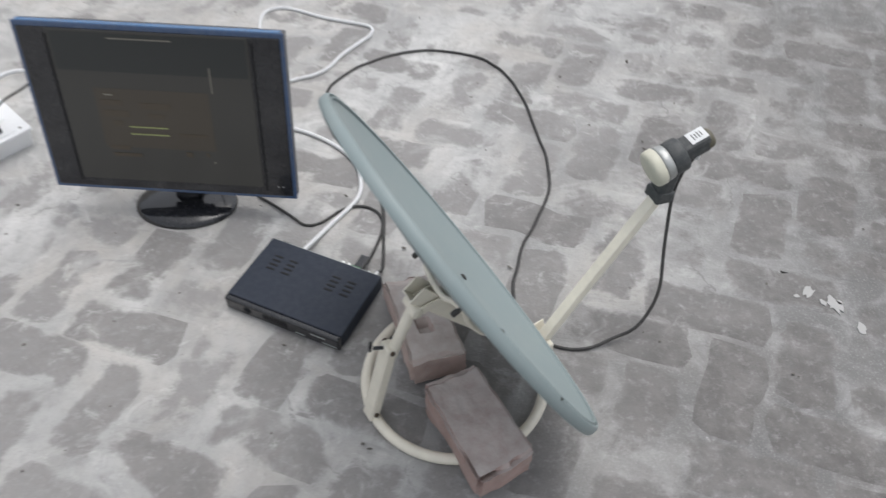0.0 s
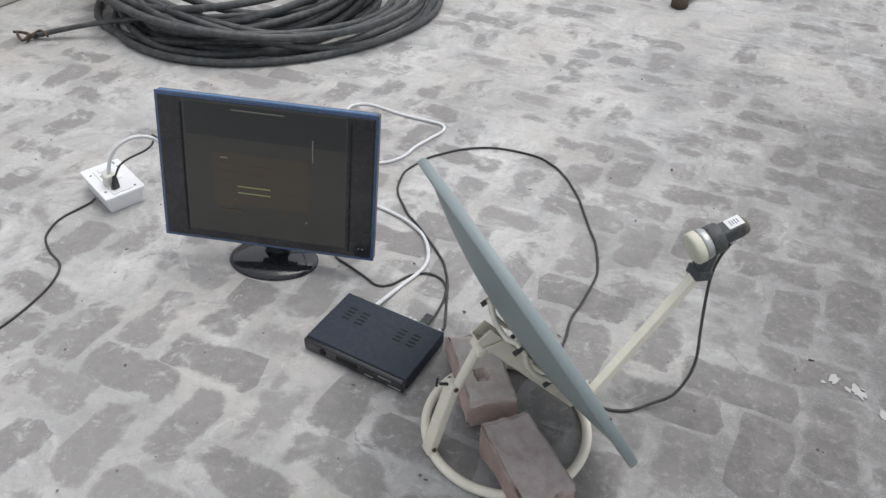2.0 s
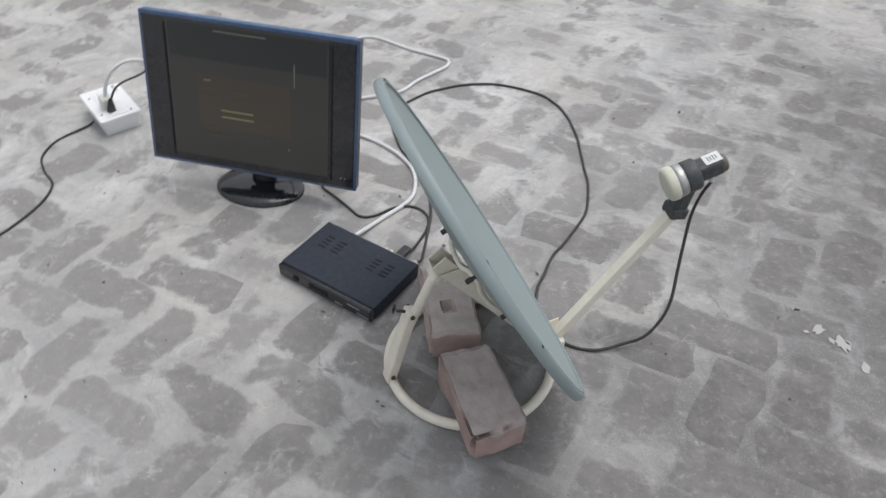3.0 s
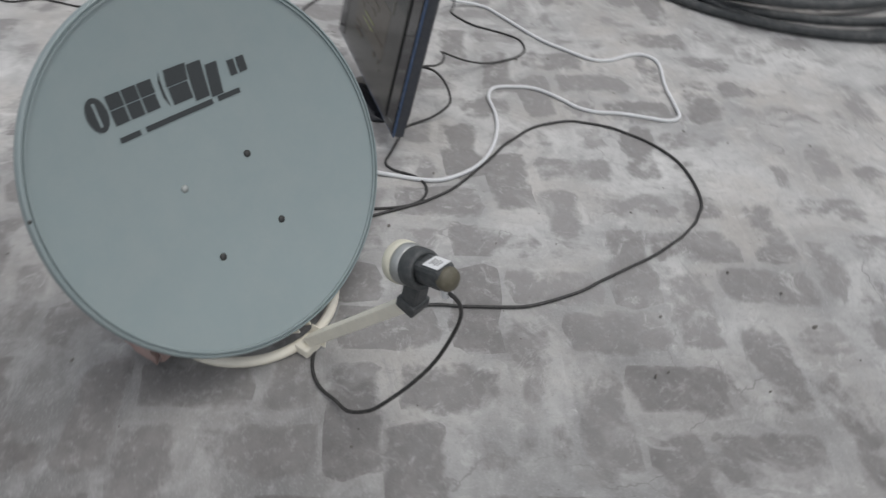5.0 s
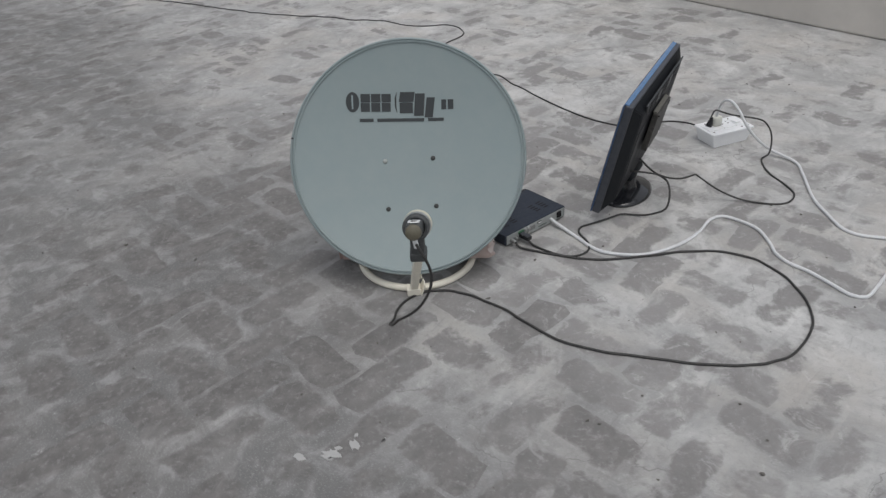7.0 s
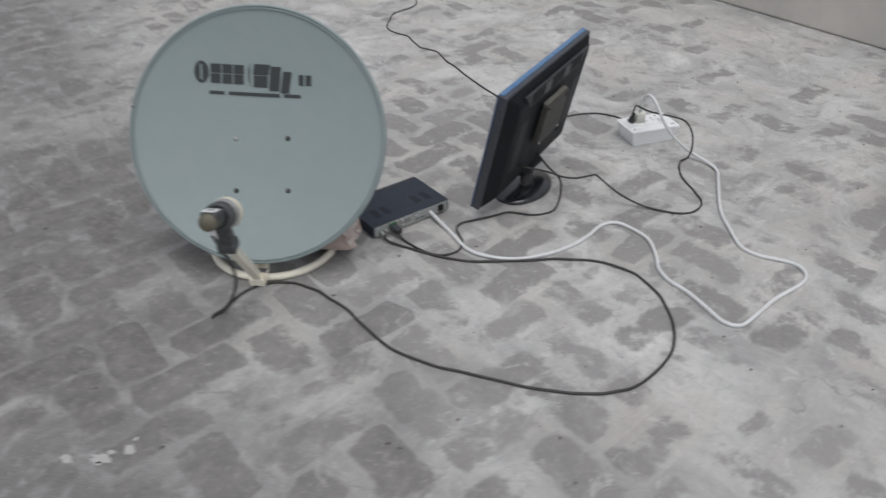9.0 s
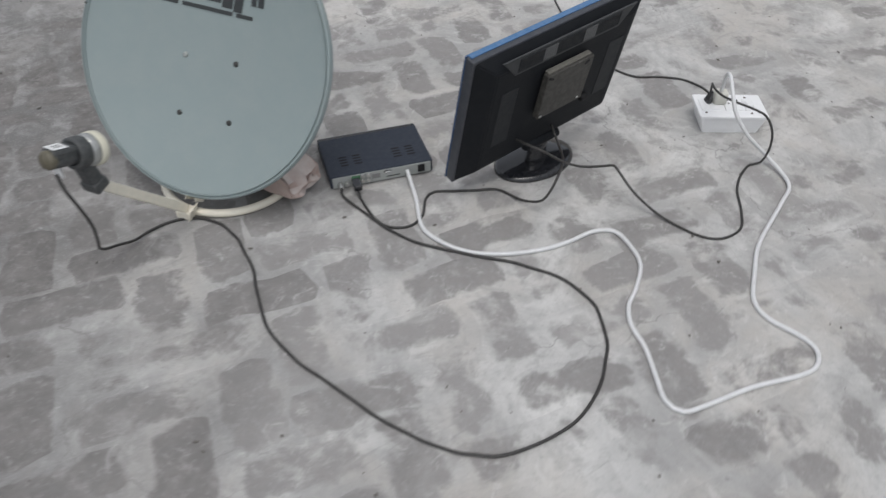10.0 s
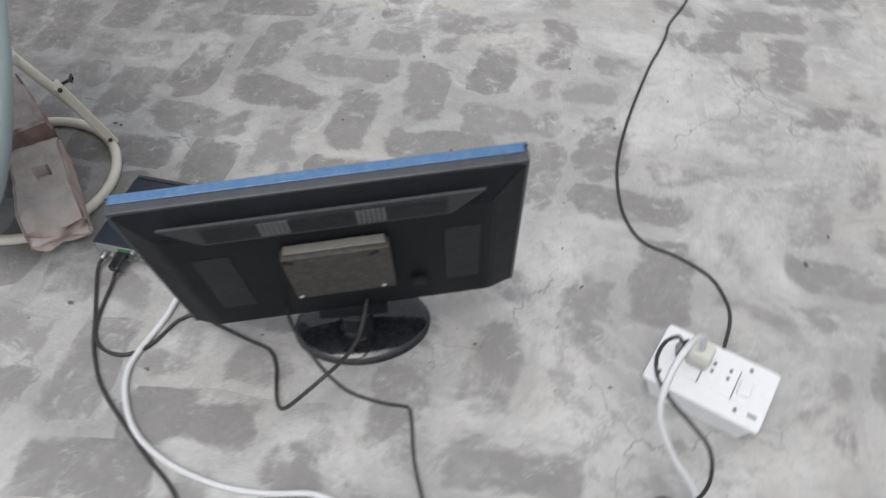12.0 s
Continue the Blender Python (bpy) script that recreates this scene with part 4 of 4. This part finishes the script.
# ---- coil of hose ----
def hose_coil():
    """A heap of loops, each thrown a little aside and tilted, with a thin wired end sticking out."""
    q = random.Random(5)
    top = thing("hose_coil", Matrix.Translation((-0.975, 2.745, 0)), "loose heap of thick grey rubber hose in many loops", "hose")
    for k in range(22):
        loose = k % 4 == 1
        cx, cy = (q.uniform(-0.07, 0.11), q.uniform(-0.01, 0.06)) if loose else (q.uniform(-0.15, 0.0), q.uniform(-0.04, 0.10))
        rad = q.uniform(0.50, 0.585) if loose else q.uniform(0.34, 0.48)
        lift = 0.015 + 0.0085 * k
        tx, ty = q.uniform(-0.09, 0.02), q.uniform(0.0, 0.13)
        p1, p2 = q.uniform(0, 6.3), q.uniform(0, 6.3)
        loop = []
        for i in range(40):
            a = 2 * math.pi * i / 40
            r = rad * (1 + 0.055 * math.sin(2 * a + p1) + 0.022 * math.sin(3 * a + p2))
            z = lift + tx * math.cos(a) + ty * math.sin(a) + 0.014 * math.sin(3 * a + p1)
            loop.append(Vector((cx + r * math.cos(a) * 1.05, cy + r * math.sin(a) * 0.97, max(0.0148, z))))
        part("hose_loop", tube(loop, 0.0142, 8, 0, closed=True), M_HOSE, top, smooth=True)
    end = [Vector((-0.69, -0.50, 0.012)), Vector((-0.60, -0.47, 0.03)), Vector((-0.45, -0.43, 0.055)), Vector((-0.28, -0.40, 0.075)), Vector((-0.1, -0.36, 0.09))]
    part("hose_end", tube(end, 0.0095, 8, 0.02), M_HOSE, top, "thinner hose end bound with wire", True)
    knot = [Vector((-0.655 - 0.010 * k + 0.026 * math.cos(k * 1.9), -0.505 - 0.002 * k + 0.028 * math.sin(k * 1.9), 0.02 + 0.016 * math.sin(k * 2.7))) for k in range(9)]
    part("wire_tie", tube(knot, 0.005, 6), M_BOLT, top, "twisted rusty wire tie", True)
    for a in (2.6, 2.9, 3.3):
        p = Vector((-0.08 + 0.42 * math.cos(a), 0.42 * math.sin(a), 0.2))
        part("joint_clip", lathe([(0.0175, -0.014), (0.0195, -0.014), (0.0195, 0.014), (0.0175, 0.014)], 14, along(p, p + Vector((-math.sin(a), math.cos(a), 0.1))), closed=True), M_STEEL, top, "bright metal hose clip")


hose_coil()

# ---- things at the far side ----
bm = bmesh.new()
bmesh.ops.create_uvsphere(bm, u_segments=28, v_segments=14, radius=1)
for v in bm.verts:
    c = v.co.copy()
    d = noise.noise_vector(c * 1.7) * 0.16 + noise.noise_vector(c * 5) * 0.05
    v.co = Vector(((c.x + d.x) * 0.42, (c.y + d.y) * 0.2, max(0, (c.z + d.z) * 0.045 + 0.015)))
sack = part("folded_sack", bm, M_SACK, None, smooth=True)
sack.matrix_world = pose(0.05, 3.30, 0, 0, 0, 8)
tagged(sack, "crumpled brown sacking lying on the paving", "sack")
valve = thing("pipe_fitting", pose(0.632, 3.03, 0, 0, 0, 52), "dark metal pipe fitting on a thin rod", "pipe fitting")
bm = lathe([(0, 0.0), (0.03, 0.0), (0.034, 0.006), (0.034, 0.034), (0.024, 0.04), (0.024, 0.06), (0, 0.06)], 20)
part("fitting_body", bm, M_BOLT, valve, smooth=True)
part("outlet", rod((0.0, 0, 0.035), (0.055, 0, 0.035), 0.017), M_STEEL, valve, smooth=True)
part("rod", rod((0.05, 0, 0.02), (0.9, 0.05, 0.012), 0.011), M_BOLT, valve, smooth=True)

# ---- grit and lime flakes ----
rng = random.Random(11)
bm = bmesh.new()
for k in range(420):
    x, y = rng.uniform(-2.0, 2.0), rng.uniform(-0.4, 3.2)
    r = rng.uniform(0.0010, 0.0030) * (1.6 if rng.random() < 0.06 else 1)
    vs = bmesh.ops.create_icosphere(bm, subdivisions=1, radius=r)["verts"]
    sq = Vector((rng.uniform(0.7, 1.8) * (2 if k % 14 == 0 else 1), rng.uniform(0.6, 1.2), rng.uniform(0.4, 0.8)))
    turn = Matrix.Rotation(rng.uniform(0, 6.28), 3, "Z")
    for v in vs:
        v.co = turn @ Vector((v.co.x * sq.x, v.co.y * sq.y, v.co.z * sq.z)) + Vector((x, y, 0.003 + r * 0.3))
tagged(part("grit", bm, M_GRIT), "scattered dark grit and crumbs on the paving", "grit", kind="stuff")


def flake(x, y, r, seed):
    q = random.Random(seed)
    n = 15
    out = [(r * q.uniform(0.35, 1.5) * math.cos(2 * math.pi * i / n), r * q.uniform(0.5, 1.0) * math.sin(2 * math.pi * i / n)) for i in range(n)]
    ob = part("lime_flake", prism(out, 0.0, 0.0026, 0.0008), M_FLAKE)
    ob.matrix_world = pose(x, y, 0, 0, 0, q.uniform(0, 360))
    tagged(ob, "white lime flake stuck to the paving", "flake", "lime flakes")


for k, (x, y, r) in enumerate(((0.866, 1.070, 0.017), (0.824, 1.098, 0.014), (0.898, 1.018, 0.011), (0.845, 1.072, 0.007), (0.875, 1.075, 0.006), (0.80, 1.085, 0.005), (0.783, 1.142, 0.004))):
    flake(x, y, r, 20 + k)

# ---- paving bricks, herringbone ----
O = Vector((0.6700, 0.7643, 0))
A = Vector((0.1160, -0.0333, 0))
B = Vector((0.0318, 0.0973, 0))


def slab(length, width, seed):
    """One paving brick, 50 triangles: rounded outline, worn rim, slightly hollow top."""
    q = random.Random(seed)
    l, w = length / 2, width / 2
    out = []
    for sx, sy in ((1, -0.25), (0.86, 1), (0.3, 1.0), (-0.35, 1.0), (-0.9, 0.95), (-1, 0.2), (-0.88, -1), (-0.3, -1), (0.35, -1), (0.9, -0.95)):
        out.append((sx * l + q.uniform(-0.006, 0.006), sy * w + q.uniform(-0.005, 0.005)))
    co, wear = [], []
    for x, y in out:
        co.append((x * 1.07, y * 1.12, -0.003))
        wear.append(0.0)
    for x, y in out:
        co.append((x, y, -0.0002 + q.uniform(-0.0006, 0.0005)))
        wear.append(0.0)
    inset = 0.021
    for x, y in out:
        co.append((x * (1 - inset / l), y * (1 - inset / w), 0.0009 + q.uniform(-0.0003, 0.0005)))
        wear.append(0.75 + q.uniform(-0.12, 0.12))
    co.append((q.uniform(-0.02, 0.02), 0, 0.0006))
    wear.append(1.0)
    faces = []
    for i in range(10):
        j = (i + 1) % 10
        faces += [(i, j, 10 + j, 10 + i), (10 + i, 10 + j, 20 + j, 20 + i), (20 + i, 20 + j, 30)]
    return co, wear, faces


def slab_mesh(name, co, wear, faces, mt):
    me = bpy.data.meshes.new(name)
    me.from_pydata(co, [], faces)
    at = me.attributes.new("wear", "FLOAT", "POINT")
    at.data.foreach_set("value", wear)
    me.materials.append(mt)
    me.polygons.foreach_set("use_smooth", [True] * len(me.polygons))
    me.update()
    return me


ANG_A, ANG_B = math.atan2(A.y, A.x), math.atan2(B.y, B.x)
SHAPES = {"along": [slab(0.226, 0.097, 100 + k) for k in range(6)], "across": [slab(0.205, 0.108, 200 + k) for k in range(6)]}
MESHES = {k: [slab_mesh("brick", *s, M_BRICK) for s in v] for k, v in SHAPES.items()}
rng = random.Random(77)
places = []
for j in range(-60, 75):
    for i in range(-66, 62):
        if (i - j) % 4 == 0:
            c, way, ang = O + A * (i + 1) + B * (j + 0.5), "along", ANG_A
        elif (i - j) % 4 == 3:
            c, way, ang = O + A * (i + 0.5) + B * (j + 1), "across", ANG_B
        else:
            continue
        inside = (c - mid).dot(WALL_OUT) < -0.2
        if not inside or not (-3.5 < c.x < 4.5 and -4.2 < c.y < 6.2):
            continue
        turned = ang + radians(rng.uniform(-3.2, 3.2)) + (math.pi if rng.random() < 0.5 else 0)
        c = c + Vector((rng.uniform(-0.007, 0.007), rng.uniform(-0.007, 0.007), rng.uniform(-0.0003, 0.0003)))
        places.append(((c - Vector((0.15, 1.15, 0))).length, c, way, turned, rng.randrange(6)))
places.sort(key=lambda p: p[0])
for _, c, way, turned, k in places[:300]:
    ob = new("brick", MESHES[way][k])
    ob.parent = GROUND
    ob.matrix_basis = Matrix.Translation(c) @ Matrix.Rotation(turned, 4, "Z")
co, wear, faces = [], [], []
for _, c, way, turned, k in places[300:]:
    s = SHAPES[way][k]
    m = Matrix.Translation(c) @ Matrix.Rotation(turned, 4, "Z")
    n0 = len(co)
    co += [tuple(m @ Vector(p)) for p in s[0]]
    wear += s[1]
    faces += [tuple(n0 + q for q in f) for f in s[2]]
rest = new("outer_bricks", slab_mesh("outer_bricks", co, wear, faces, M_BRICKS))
rest.parent = GROUND
rest["kind"] = "stuff"
rest["label"] = "further worn bricks of the same paving"
